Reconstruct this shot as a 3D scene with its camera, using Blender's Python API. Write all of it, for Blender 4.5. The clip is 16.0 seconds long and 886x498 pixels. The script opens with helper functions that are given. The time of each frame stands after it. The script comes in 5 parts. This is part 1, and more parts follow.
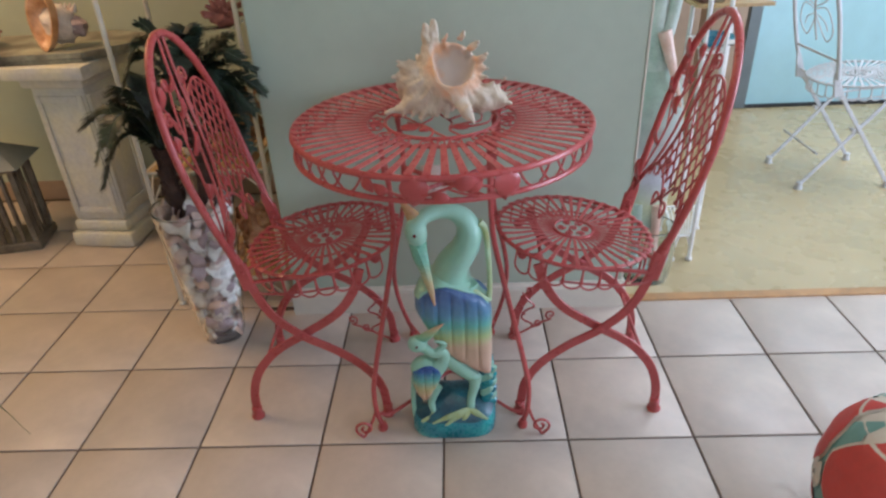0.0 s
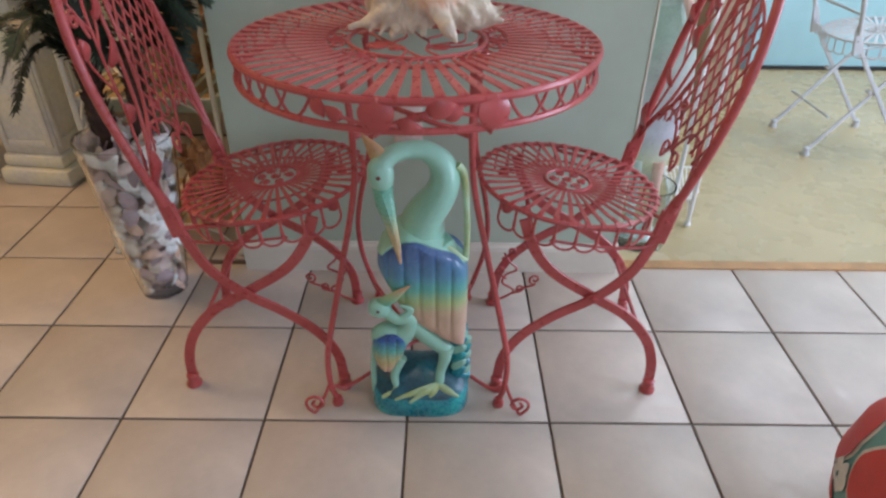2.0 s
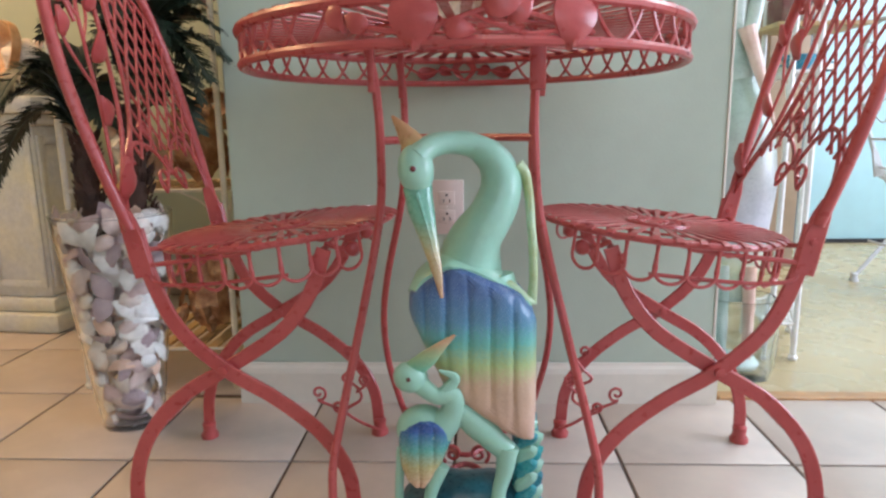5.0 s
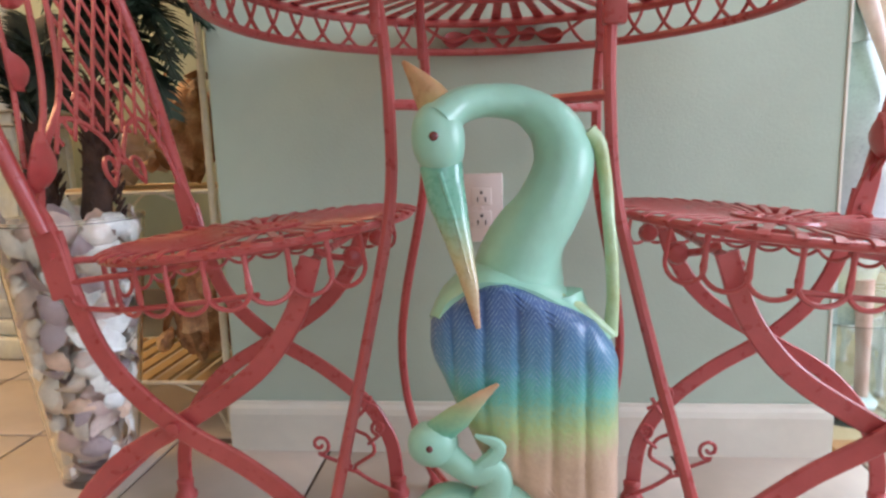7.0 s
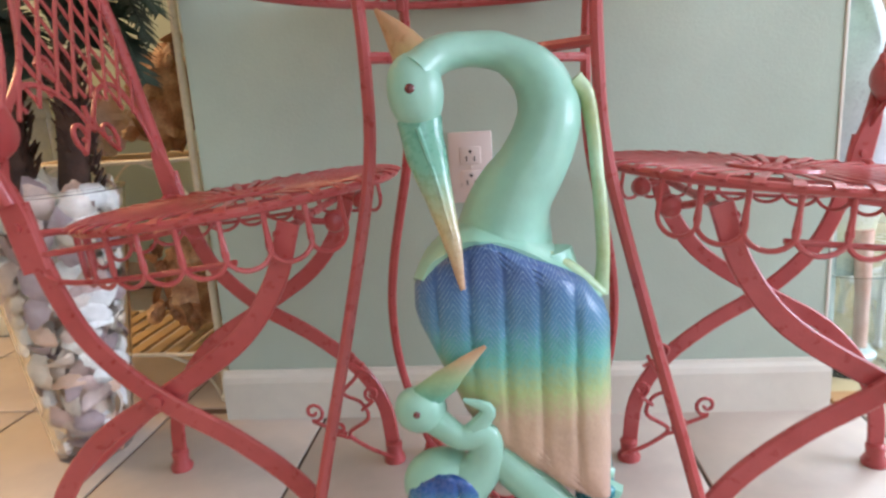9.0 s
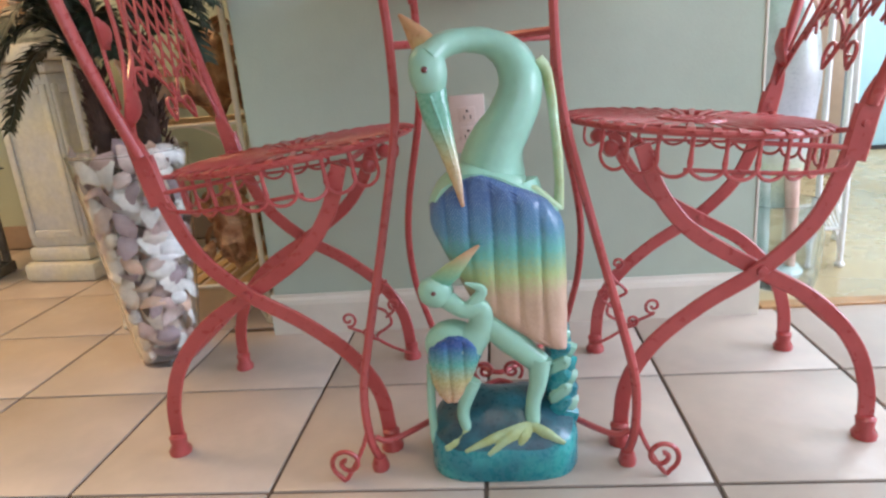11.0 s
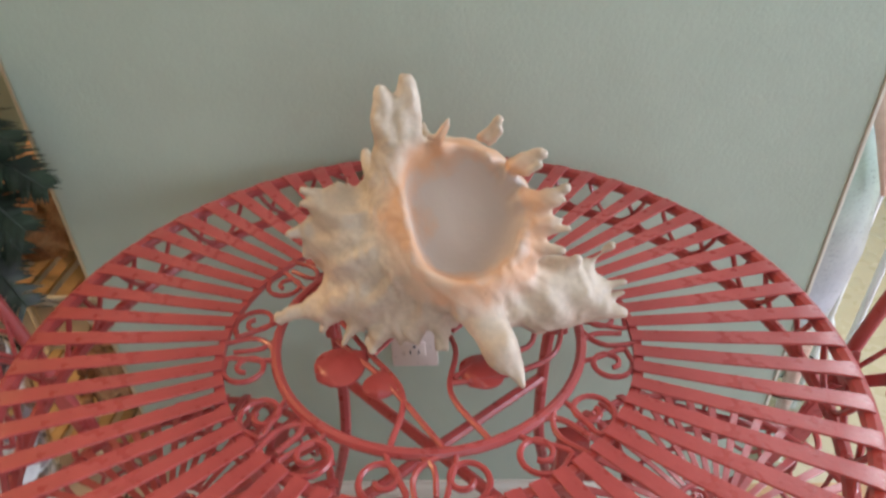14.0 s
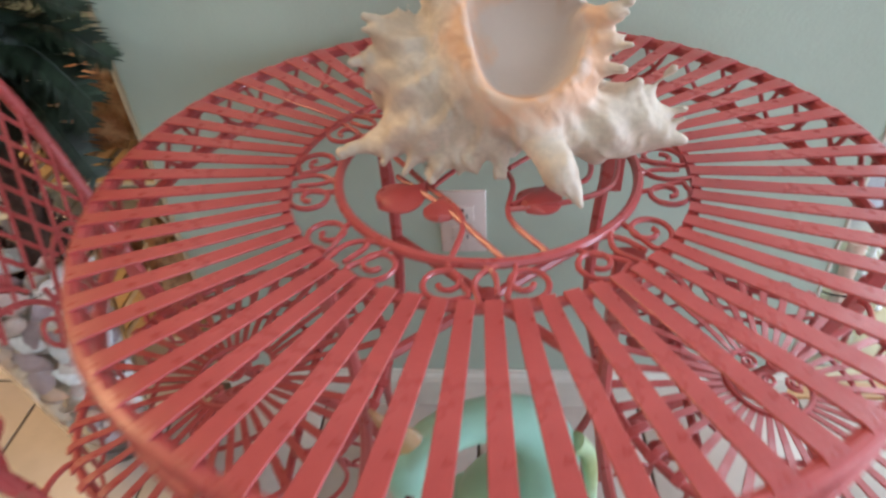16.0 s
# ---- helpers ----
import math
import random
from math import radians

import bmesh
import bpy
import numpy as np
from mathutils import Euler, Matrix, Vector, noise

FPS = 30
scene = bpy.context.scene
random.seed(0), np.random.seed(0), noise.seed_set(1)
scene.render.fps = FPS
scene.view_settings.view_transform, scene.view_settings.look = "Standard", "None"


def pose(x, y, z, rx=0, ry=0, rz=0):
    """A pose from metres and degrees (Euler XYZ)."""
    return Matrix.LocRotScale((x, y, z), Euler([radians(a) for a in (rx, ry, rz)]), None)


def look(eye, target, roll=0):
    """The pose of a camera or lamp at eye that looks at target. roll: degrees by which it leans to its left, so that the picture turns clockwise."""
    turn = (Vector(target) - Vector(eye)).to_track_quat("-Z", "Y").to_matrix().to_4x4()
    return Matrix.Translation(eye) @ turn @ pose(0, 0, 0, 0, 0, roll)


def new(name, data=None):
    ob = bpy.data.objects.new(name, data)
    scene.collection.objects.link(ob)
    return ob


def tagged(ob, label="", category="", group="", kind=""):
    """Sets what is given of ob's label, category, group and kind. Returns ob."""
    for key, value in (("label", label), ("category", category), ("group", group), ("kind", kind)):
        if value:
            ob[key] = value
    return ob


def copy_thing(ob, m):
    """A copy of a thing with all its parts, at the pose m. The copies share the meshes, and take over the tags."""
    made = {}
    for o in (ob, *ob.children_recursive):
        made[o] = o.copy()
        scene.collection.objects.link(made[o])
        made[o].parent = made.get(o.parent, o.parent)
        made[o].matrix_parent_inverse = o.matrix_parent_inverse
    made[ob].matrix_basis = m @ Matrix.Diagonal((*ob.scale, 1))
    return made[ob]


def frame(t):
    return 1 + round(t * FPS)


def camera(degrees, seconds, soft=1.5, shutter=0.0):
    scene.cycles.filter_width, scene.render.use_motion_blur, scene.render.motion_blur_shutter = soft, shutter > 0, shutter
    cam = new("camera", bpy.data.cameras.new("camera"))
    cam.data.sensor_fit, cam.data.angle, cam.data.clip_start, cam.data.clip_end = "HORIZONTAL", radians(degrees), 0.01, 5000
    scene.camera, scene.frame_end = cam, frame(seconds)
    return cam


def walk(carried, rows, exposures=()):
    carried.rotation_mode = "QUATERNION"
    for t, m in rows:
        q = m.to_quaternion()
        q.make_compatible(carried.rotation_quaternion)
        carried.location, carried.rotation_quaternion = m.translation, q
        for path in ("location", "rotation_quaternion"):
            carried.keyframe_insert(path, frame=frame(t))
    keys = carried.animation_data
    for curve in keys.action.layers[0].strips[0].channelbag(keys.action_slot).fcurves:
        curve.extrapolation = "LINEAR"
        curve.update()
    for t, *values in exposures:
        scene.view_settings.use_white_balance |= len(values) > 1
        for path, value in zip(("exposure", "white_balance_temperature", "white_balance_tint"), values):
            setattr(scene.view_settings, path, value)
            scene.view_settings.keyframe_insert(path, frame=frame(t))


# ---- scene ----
cam = camera(69.47, 16.0, soft=2.5, shutter=0.4)
PATH = [
    (0, (0.0562, -1.1337, 1.1896), (-0.0001, 0.6053, 0.2034), -2.63),
    (0.5, (0.0633, -1.0442, 1.1525), (0.0101, 0.6676, 0.1195), -2.65),
    (1, (0.0378, -1.0484, 1.1314), (0.0010, 0.6496, 0.0752), -0.51),
    (1.5, (0.0443, -1.0124, 1.0771), (0.0490, 0.6864, 0.0217), 0.70),
    (2, (0.0700, -0.9473, 1.0521), (0.0747, 0.7319, -0.0342), 0.69),
    (2.5, (0.0606, -0.8611, 0.9438), (0.0279, 0.8036, -0.1642), -0.56),
    (3, (0.0217, -0.7685, 0.7458), (0.0176, 1.1329, 0.1257), -1.90),
    (3.5, (0.0465, -0.8003, 0.6473), (0.0024, 1.1335, 0.1390), -1.85),
    (4, (0.0389, -0.8082, 0.6208), (-0.0346, 1.1464, 0.2033), -1.38),
    (4.2, (0.0409, -0.8035, 0.6234), (-0.0364, 1.1535, 0.2192), -1.05),
    (6.3, (0.0170, -0.6455, 0.5641), (-0.1160, 1.3210, 0.2250), -1.65),
    (6.5, (0.0233, -0.6054, 0.5646), (-0.1378, 1.3577, 0.2173), -1.84),
    (7, (0.0171, -0.5108, 0.5449), (-0.1693, 1.4549, 0.2268), -1.76),
    (7.5, (0.0103, -0.4351, 0.5266), (-0.1685, 1.5355, 0.2358), -1.87),
    (8, (0.0223, -0.3986, 0.5224), (-0.1799, 1.5701, 0.2335), -2.59),
    (8.5, (0.0136, -0.4075, 0.5238), (-0.1202, 1.5594, 0.1872), -2.02),
    (9, (0.0295, -0.4860, 0.5354), (-0.1572, 1.4591, 0.1091), -3.51),
    (9.2, (0.0270, -0.5250, 0.5377), (-0.1460, 1.4165, 0.0916), -3.70),
    (11.3, (0.0451, -0.7528, 0.5566), (-0.1505, 1.1597, 0.0051), -4.87),
    (11.5, (0.0380, -0.7247, 0.5380), (-0.1656, 1.1808, -0.0343), -4.20),
    (12, (0.0250, -0.6963, 0.7500), (-0.1898, 1.1131, -0.0747), -3.35),
    (12.3, (0.0400, -0.6850, 0.9420), (-0.1740, 1.1540, 0.1930), -2.60),
    (12.5, (0.0286, -0.6611, 1.0552), (-0.1611, 1.1846, 0.3086), -2.94),
    (13, (-0.0234, -0.4884, 1.1905), (-0.0504, 1.3508, 0.4052), -4.01),
    (13.5, (0.0098, -0.2833, 1.1550), (0.0316, 1.4184, 0.1045), -4.50),
    (14, (0.0424, -0.1645, 1.0943), (0.0150, 1.4979, -0.0173), -1.44),
    (14.5, (0.0498, -0.1664, 1.0887), (-0.0466, 1.3572, -0.2034), -2.57),
    (15, (0.0163, -0.3250, 1.0739), (-0.1173, 1.1825, -0.2336), -4.67),
    (15.5, (-0.0181, -0.3688, 1.0964), (-0.1246, 1.1844, -0.1592), -3.81),
    (16, (0.0265, -0.2258, 1.0300), (-0.1254, 1.3259, -0.2226), -3.88),
]
walk(cam, [(t, look(eye, target, roll)) for t, eye, target, roll in PATH],
     exposures=[(0.0, -0.11, 5870, 8), (1.5, -0.10, 5870, 8), (2.5, -0.08, 5850, 8), (3.0, 0.14, 5950, 8), (3.5, 0.27, 6020, 8), (6.5, 0.44, 6150, 8), (8.0, 0.62, 6180, 8), (9.0, 0.64, 6120, 8), (11.5, 0.46, 6050, 8),
                (12.5, 0.30, 6240, 9), (13.5, 0.15, 6280, 9), (14.5, 0.14, 6280, 8), (15.2, 0.33, 5860, 6), (16.0, 0.31, 5880, 6)])

# ---- light ----
world = bpy.data.worlds.new("world")
scene.world = world
world.use_nodes = True
wn = world.node_tree.nodes
sky = wn.new("ShaderNodeTexSky")
sky.sky_type, sky.sun_disc, sky.sun_elevation, sky.sun_rotation = "NISHITA", False, radians(50), radians(120)
world.node_tree.links.new(sky.outputs[0], wn["Background"].inputs[0])
wn["Background"].inputs[1].default_value = 0.12


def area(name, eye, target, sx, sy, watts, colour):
    """An unseen area lamp in an assumed window opening or under the ceiling."""
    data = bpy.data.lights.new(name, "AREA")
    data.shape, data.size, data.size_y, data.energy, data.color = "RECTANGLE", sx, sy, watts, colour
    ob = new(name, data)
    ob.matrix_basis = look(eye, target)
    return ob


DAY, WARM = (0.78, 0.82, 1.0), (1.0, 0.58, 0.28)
# daylight from the right; its window is out of view, inferred from the tint
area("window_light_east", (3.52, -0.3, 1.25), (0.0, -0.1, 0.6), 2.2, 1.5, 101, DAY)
# added frontal fill, set in an assumed window behind the viewpoint
area("fill_light_south", (0.9, -3.12, 1.3), (0.6, 0.5, 0.7), 2.2, 1.4, 12, (0.94, 0.91, 1.0))
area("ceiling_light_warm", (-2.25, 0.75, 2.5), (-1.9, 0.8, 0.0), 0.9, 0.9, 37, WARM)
# weak overhead fill, added without any fixture
area("fill_light_room", (0.3, -0.9, 2.5), (0.2, -0.5, 0.0), 0.9, 0.9, 4, (1.0, 0.88, 0.72))
# overhead light assumed for the further room; no fixture is built
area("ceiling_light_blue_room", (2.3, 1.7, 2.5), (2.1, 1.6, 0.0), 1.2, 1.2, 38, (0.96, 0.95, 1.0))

# ---- materials ----


def material(name, colour, rough=0.5, metal=0.0, vary=0.12, scale=6.0, grain=0.0, grain_scale=120.0, per_piece=0.0,
             coat=0.0, second=None, ramp=None, axis=2, span=(0, 1), island=0.0, streaks=0.0):
    """A paint, stone or wood: colour with blotches at two scales, fine relief, and, if asked, a ramp along an axis."""
    m = bpy.data.materials.new(name)
    m.use_nodes = True
    nt, n = m.node_tree, m.node_tree.nodes
    link = nt.links.new
    bsdf = n["Principled BSDF"]
    tex = n.new("ShaderNodeTexCoord")
    big, small = n.new("ShaderNodeTexNoise"), n.new("ShaderNodeTexNoise")
    big.inputs["Scale"].default_value, small.inputs["Scale"].default_value = scale, scale * 9
    big.inputs["Detail"].default_value = small.inputs["Detail"].default_value = 5
    link(tex.outputs["Object"], big.inputs["Vector"])
    link(tex.outputs["Object"], small.inputs["Vector"])
    if ramp:
        sep, mr, cr = n.new("ShaderNodeSeparateXYZ"), n.new("ShaderNodeMapRange"), n.new("ShaderNodeValToRGB")
        link(tex.outputs["Object"], sep.inputs[0])
        wob = n.new("ShaderNodeMath")
        wob.operation = "MULTIPLY_ADD"
        link(small.outputs["Fac"], wob.inputs[0])
        wob.inputs[1].default_value = (span[1] - span[0]) * 0.12
        link(sep.outputs[axis], wob.inputs[2])
        link(wob.outputs[0], mr.inputs["Value"])
        mr.inputs["From Min"].default_value, mr.inputs["From Max"].default_value = span[0] + (span[1] - span[0]) * 0.06, span[1] + (span[1] - span[0]) * 0.06
        link(mr.outputs[0], cr.inputs[0])
        while len(cr.color_ramp.elements) < len(ramp):
            cr.color_ramp.elements.new(0.5)
        for e, (p, c) in zip(cr.color_ramp.elements, ramp):
            e.position, e.color = p, (*c, 1)
        base = cr.outputs[0]
    else:
        rgb = n.new("ShaderNodeRGB")
        rgb.outputs[0].default_value = (*colour, 1)
        base = rgb.outputs[0]

    def mix(fac, a, b, mode="MIX"):
        x = n.new("ShaderNodeMix")
        x.data_type, x.blend_type = "RGBA", mode
        if isinstance(fac, float):
            x.inputs[0].default_value = fac
        else:
            link(fac, x.inputs[0])
        for k, v in ((6, a), (7, b)):
            if isinstance(v, tuple):
                x.inputs[k].default_value = (*v, 1)
            else:
                link(v, x.inputs[k])
        return x.outputs[2]

    def spread(src, lo, hi):
        r = n.new("ShaderNodeMapRange")
        link(src, r.inputs["Value"])
        r.inputs["From Min"].default_value, r.inputs["From Max"].default_value = 0.35, 0.68
        r.inputs["To Min"].default_value, r.inputs["To Max"].default_value = lo, hi
        return r.outputs[0]

    if second:
        base = mix(spread(big.outputs["Fac"], 0.0, 1.0), base, second)
    if vary:
        hsv = n.new("ShaderNodeHueSaturation")
        link(base, hsv.inputs["Color"])
        add = n.new("ShaderNodeMath")
        add.operation = "ADD"
        link(spread(big.outputs["Fac"], 1 - vary, 1 + vary * 0.6), add.inputs[0])
        link(spread(small.outputs["Fac"], -vary * 0.4, vary * 0.4), add.inputs[1])
        value = add.outputs[0]
        if per_piece or island:
            if island:
                info = n.new("ShaderNodeNewGeometry")
                rnd = info.outputs["Random Per Island"]
            else:
                info = n.new("ShaderNodeObjectInfo")
                rnd = info.outputs["Random"]
            r = n.new("ShaderNodeMapRange")
            link(rnd, r.inputs["Value"])
            w = per_piece or island
            r.inputs["To Min"].default_value, r.inputs["To Max"].default_value = 1 - w, 1 + w * 0.5
            mul = n.new("ShaderNodeMath")
            mul.operation = "MULTIPLY"
            link(value, mul.inputs[0])
            link(r.outputs[0], mul.inputs[1])
            value = mul.outputs[0]
        link(value, hsv.inputs["Value"])
        base = hsv.outputs[0]
    if streaks:
        # fine carved strokes that meet in a chevron on each feather
        sep2, gate = n.new("ShaderNodeSeparateXYZ"), n.new("ShaderNodeMapRange")
        link(tex.outputs["Object"], sep2.inputs[0])

        def calc(op, a, b):
            x = n.new("ShaderNodeMath")
            x.operation = op
            for k, v in enumerate((a, b)):
                if isinstance(v, (int, float)):
                    x.inputs[k].default_value = v
                else:
                    link(v, x.inputs[k])
            return x.outputs[0]
        across = calc("PINGPONG", calc("ADD", sep2.outputs[0], 0.3), 0.015)
        along = calc("MULTIPLY_ADD", across, -1.5)
        along.node.inputs[2].default_value = 0.0
        along = calc("ADD", calc("ADD", along, sep2.outputs[2]), calc("MULTIPLY", small.outputs["Fac"], 0.004))
        stroke = calc("POWER", calc("MULTIPLY_ADD", calc("SINE", calc("MULTIPLY", along, 1150.0), 0.0), 0.5), 4.0)
        stroke.node.inputs[0].links[0].from_node.inputs[2].default_value = 0.5
        link(sep2.outputs[2], gate.inputs["Value"])
        gate.inputs["From Min"].default_value, gate.inputs["From Max"].default_value = 0.30, 0.345
        gate.inputs["To Max"].default_value = streaks
        edge = calc("GREATER_THAN", across, 0.0018)
        worn = spread(small.outputs["Fac"], 0.15, 1.0)
        base = mix(calc("MULTIPLY", calc("MULTIPLY", calc("MULTIPLY", stroke, worn), gate.outputs[0]), edge), base, (0.42, 0.58, 0.68))
    link(base, bsdf.inputs["Base Color"])
    link(spread(small.outputs["Fac"], max(rough - 0.08, 0.02), min(rough + 0.10, 1)), bsdf.inputs["Roughness"])
    bsdf.inputs["Metallic"].default_value = metal
    bsdf.inputs["Coat Weight"].default_value = coat
    bsdf.inputs["Coat Roughness"].default_value = 0.12
    if grain:
        g, bump = n.new("ShaderNodeTexNoise"), n.new("ShaderNodeBump")
        g.inputs["Scale"].default_value, g.inputs["Detail"].default_value = grain_scale, 6
        link(tex.outputs["Object"], g.inputs["Vector"])
        link(g.outputs["Fac"], bump.inputs["Height"])
        bump.inputs["Strength"].default_value, bump.inputs["Distance"].default_value = grain, 0.004
        link(bump.outputs[0], bsdf.inputs["Normal"])
    return m


def glass(name, colour=(1, 1, 1), rough=0.03):
    m = bpy.data.materials.new(name)
    m.use_nodes = True
    b = m.node_tree.nodes["Principled BSDF"]
    b.inputs["Base Color"].default_value = (*colour, 1)
    b.inputs["Transmission Weight"].default_value, b.inputs["Roughness"].default_value, b.inputs["IOR"].default_value = 1, rough, 1.45
    return m


RED = material("coral_red_paint", (0.44, 0.063, 0.062), 0.34, vary=0.12, scale=9, grain=0.10, grain_scale=300, coat=0.22, second=(0.45, 0.082, 0.080))
WALL = material("pale_green_wall_paint", (0.465, 0.55, 0.452), 0.55, vary=0.05, scale=2.5, grain=0.12, grain_scale=220)
WARMWALL = material("cream_green_wall_paint", (0.50, 0.54, 0.41), 0.6, vary=0.06, scale=2.0, grain=0.12, grain_scale=220)
CREAM = material("cream_white_trim_paint", (0.74, 0.70, 0.60), 0.4, vary=0.05, scale=5, grain=0.06)
CEIL = material("white_ceiling_paint", (0.78, 0.77, 0.73), 0.8, vary=0.04, scale=3)
TILE = material("beige_glazed_tile", (0.52, 0.45, 0.39), 0.38, vary=0.08, scale=4, grain=0.01, grain_scale=25, per_piece=0.08, second=(0.62, 0.53, 0.45))
GROUT = material("dark_brown_grout", (0.13, 0.098, 0.08), 0.9, vary=0.25, scale=14, grain=0.4)
SCREED = material("sandy_polished_floor", (0.46, 0.37, 0.20), 0.28, vary=0.07, scale=0.9, grain=0.01, second=(0.50, 0.41, 0.24))
OAK = material("orange_oak_strip", (0.46, 0.25, 0.10), 0.4, vary=0.2, scale=12, grain=0.2)
BLUE = material("light_blue_panel_paint", (0.42, 0.66, 0.72), 0.45, vary=0.05, scale=2, grain=0.05)
TAN = material("tan_plaster", (0.42, 0.30, 0.21), 0.7, vary=0.12, scale=4, grain=0.2)
SLATE = material("grey_door_paint", (0.16, 0.19, 0.20), 0.5, vary=0.1, scale=5)
BLACK = material("black_rubber", (0.015, 0.015, 0.016), 0.5, vary=0.2, scale=20)
WHITE = material("white_enamel", (0.78, 0.77, 0.74), 0.35, vary=0.07, scale=10, grain=0.05)
# white enamel with the shade of the backlit garden chairs put into its colour
SHADEWHITE = material("white_enamel_shade_tone", (0.56, 0.56, 0.57), 0.4, vary=0.1, scale=12, grain=0.08)
IVORY = material("ivory_enamel_wire", (0.72, 0.66, 0.52), 0.4, vary=0.12, scale=14, grain=0.1)
PLASTIC = material("blush_white_plastic", (0.74, 0.62, 0.56), 0.35, vary=0.02, scale=8)
DARK = material("dark_slot", (0.03, 0.02, 0.02), 0.7, vary=0.1)


def part(name, bm, mat, parent, label="", m=None, smooth=True):
    """A bmesh (or a mesh made before) as one object under a thing or a part."""
    if isinstance(bm, bmesh.types.BMesh):
        bmesh.ops.recalc_face_normals(bm, faces=bm.faces)
        me = bpy.data.meshes.new(name)
        bm.to_mesh(me)
        bm.free()
        for one in (mat if isinstance(mat, (list, tuple)) else [mat]):
            me.materials.append(one)
        if smooth:
            me.shade_smooth()
            me.set_sharp_from_angle(angle=radians(42))
    else:
        me = bm
    ob = new(name, me)
    ob.parent = parent
    if m is not None:
        ob.matrix_basis = m
    if label:
        tagged(ob, label)
    return ob


def thing(name, label, category, m=None, group="", kind=""):
    ob = new(name)
    ob.empty_display_size = 0.05
    if m is not None:
        ob.matrix_basis = m
    return tagged(ob, label, category, group, kind)


def setting(name, bm, mat, label="", smooth=False):
    return tagged(part(name, bm, mat, None, label, None, smooth), kind="structure")


def box(bm, lo, hi, bevel=0.0, mat=0, m=None):
    """A box from corner to corner, its edges rounded."""
    made = bmesh.ops.create_cube(bm, size=1)["verts"]
    for v in made:
        v.co = Vector([lo[k] + (v.co[k] + 0.5) * (hi[k] - lo[k]) for k in range(3)])
    faces = list({f for v in made for f in v.link_faces})
    for f in faces:
        f.material_index = mat
    if bevel:
        edges = list({e for v in made for e in v.link_edges})
        out = bmesh.ops.bevel(bm, geom=edges, offset=bevel, segments=2, affect="EDGES", profile=0.5)
        made = list({v for f in out["faces"] for v in f.verts} | {v for v in made if v.is_valid})
    if m is not None:
        bmesh.ops.transform(bm, matrix=m, verts=[v for v in made if v.is_valid])
    return bm


def boxed(lo, hi, bevel=0.0):
    return box(bmesh.new(), lo, hi, bevel)


def spline(points, steps=8, closed=False):
    """A smooth line through points (Catmull-Rom)."""
    p = [Vector(q) for q in points]
    n = len(p)
    out = []
    for i in range(n if closed else n - 1):
        if closed:
            a, b, c, d = p[i - 1], p[i], p[(i + 1) % n], p[(i + 2) % n]
        else:
            b, c = p[i], p[i + 1]
            a, d = p[i - 1] if i else b * 2 - c, p[i + 2] if i + 2 < n else c * 2 - b
        for k in range(steps):
            t = k / steps
            out.append(0.5 * ((2 * b) + (c - a) * t + (2 * a - 5 * b + 4 * c - d) * t * t + (3 * b - a - 3 * c + d) * t ** 3))
    if not closed:
        out.append(p[-1])
    return out


def sweep(bm, line, profile, ref=None, closed=False, taper=None, mat=0):
    """Carries a cross-section along a line. ref: the way in which the section's second axis points; taper: sizes along the line."""
    line = [Vector(p) for p in line]
    n = len(line)
    rings, side = [], None
    for i, p in enumerate(line):
        a, b = (line[i - 1], line[(i + 1) % n]) if closed else (line[max(i - 1, 0)], line[min(i + 1, n - 1)])
        t = (b - a).normalized()
        if ref is not None:
            up = Vector(ref(p) if callable(ref) else ref)
            up = (up - t * up.dot(t)).normalized()
            x = up.cross(t)
        else:
            if side is None:
                side = t.orthogonal().normalized()
            side = (side - t * side.dot(t)).normalized()
            x, up = side, t.cross(side)
        s = 1.0 if taper is None else taper[0] + (taper[-1] - taper[0]) * i / (n - 1) if len(taper) == 2 else taper[min(i, len(taper) - 1)]
        rings.append([bm.verts.new(p + x * u * s + up * v * s) for u, v in profile])
    k = len(profile)
    for i in range(n if closed else n - 1):
        r, q = rings[i], rings[(i + 1) % n]
        for j in range(k):
            f = bm.faces.new((r[j], r[(j + 1) % k], q[(j + 1) % k], q[j]))
            f.material_index = mat
    if not closed:
        for r in (rings[0], rings[-1]):
            bm.faces.new(r).material_index = mat
    return bm


def disc(r, k=8):
    return [(r * math.cos(2 * math.pi * j / k), r * math.sin(2 * math.pi * j / k)) for j in range(k)]


def bar(w, h):
    c = min(w, h) * 0.25
    w, h = w / 2, h / 2
    return [(w - c, -h), (w, -h + c), (w, h - c), (w - c, h), (-w + c, h), (-w, h - c), (-w, -h + c), (-w + c, -h)]


def rod(points, r, k=8, steps=8, closed=False, taper=None):
    return sweep(bmesh.new(), spline(points, steps, closed) if len(points) > 2 else points, disc(r, k), closed=closed, taper=taper)


def circle(r, z=0.0, n=64, cx=0.0, cy=0.0):
    return [(cx + r * math.cos(2 * math.pi * i / n), cy + r * math.sin(2 * math.pi * i / n), z) for i in range(n)]


def hoop(r, z, tube, n=72, k=8):
    return sweep(bmesh.new(), circle(r, z, n), disc(tube, k), closed=True)


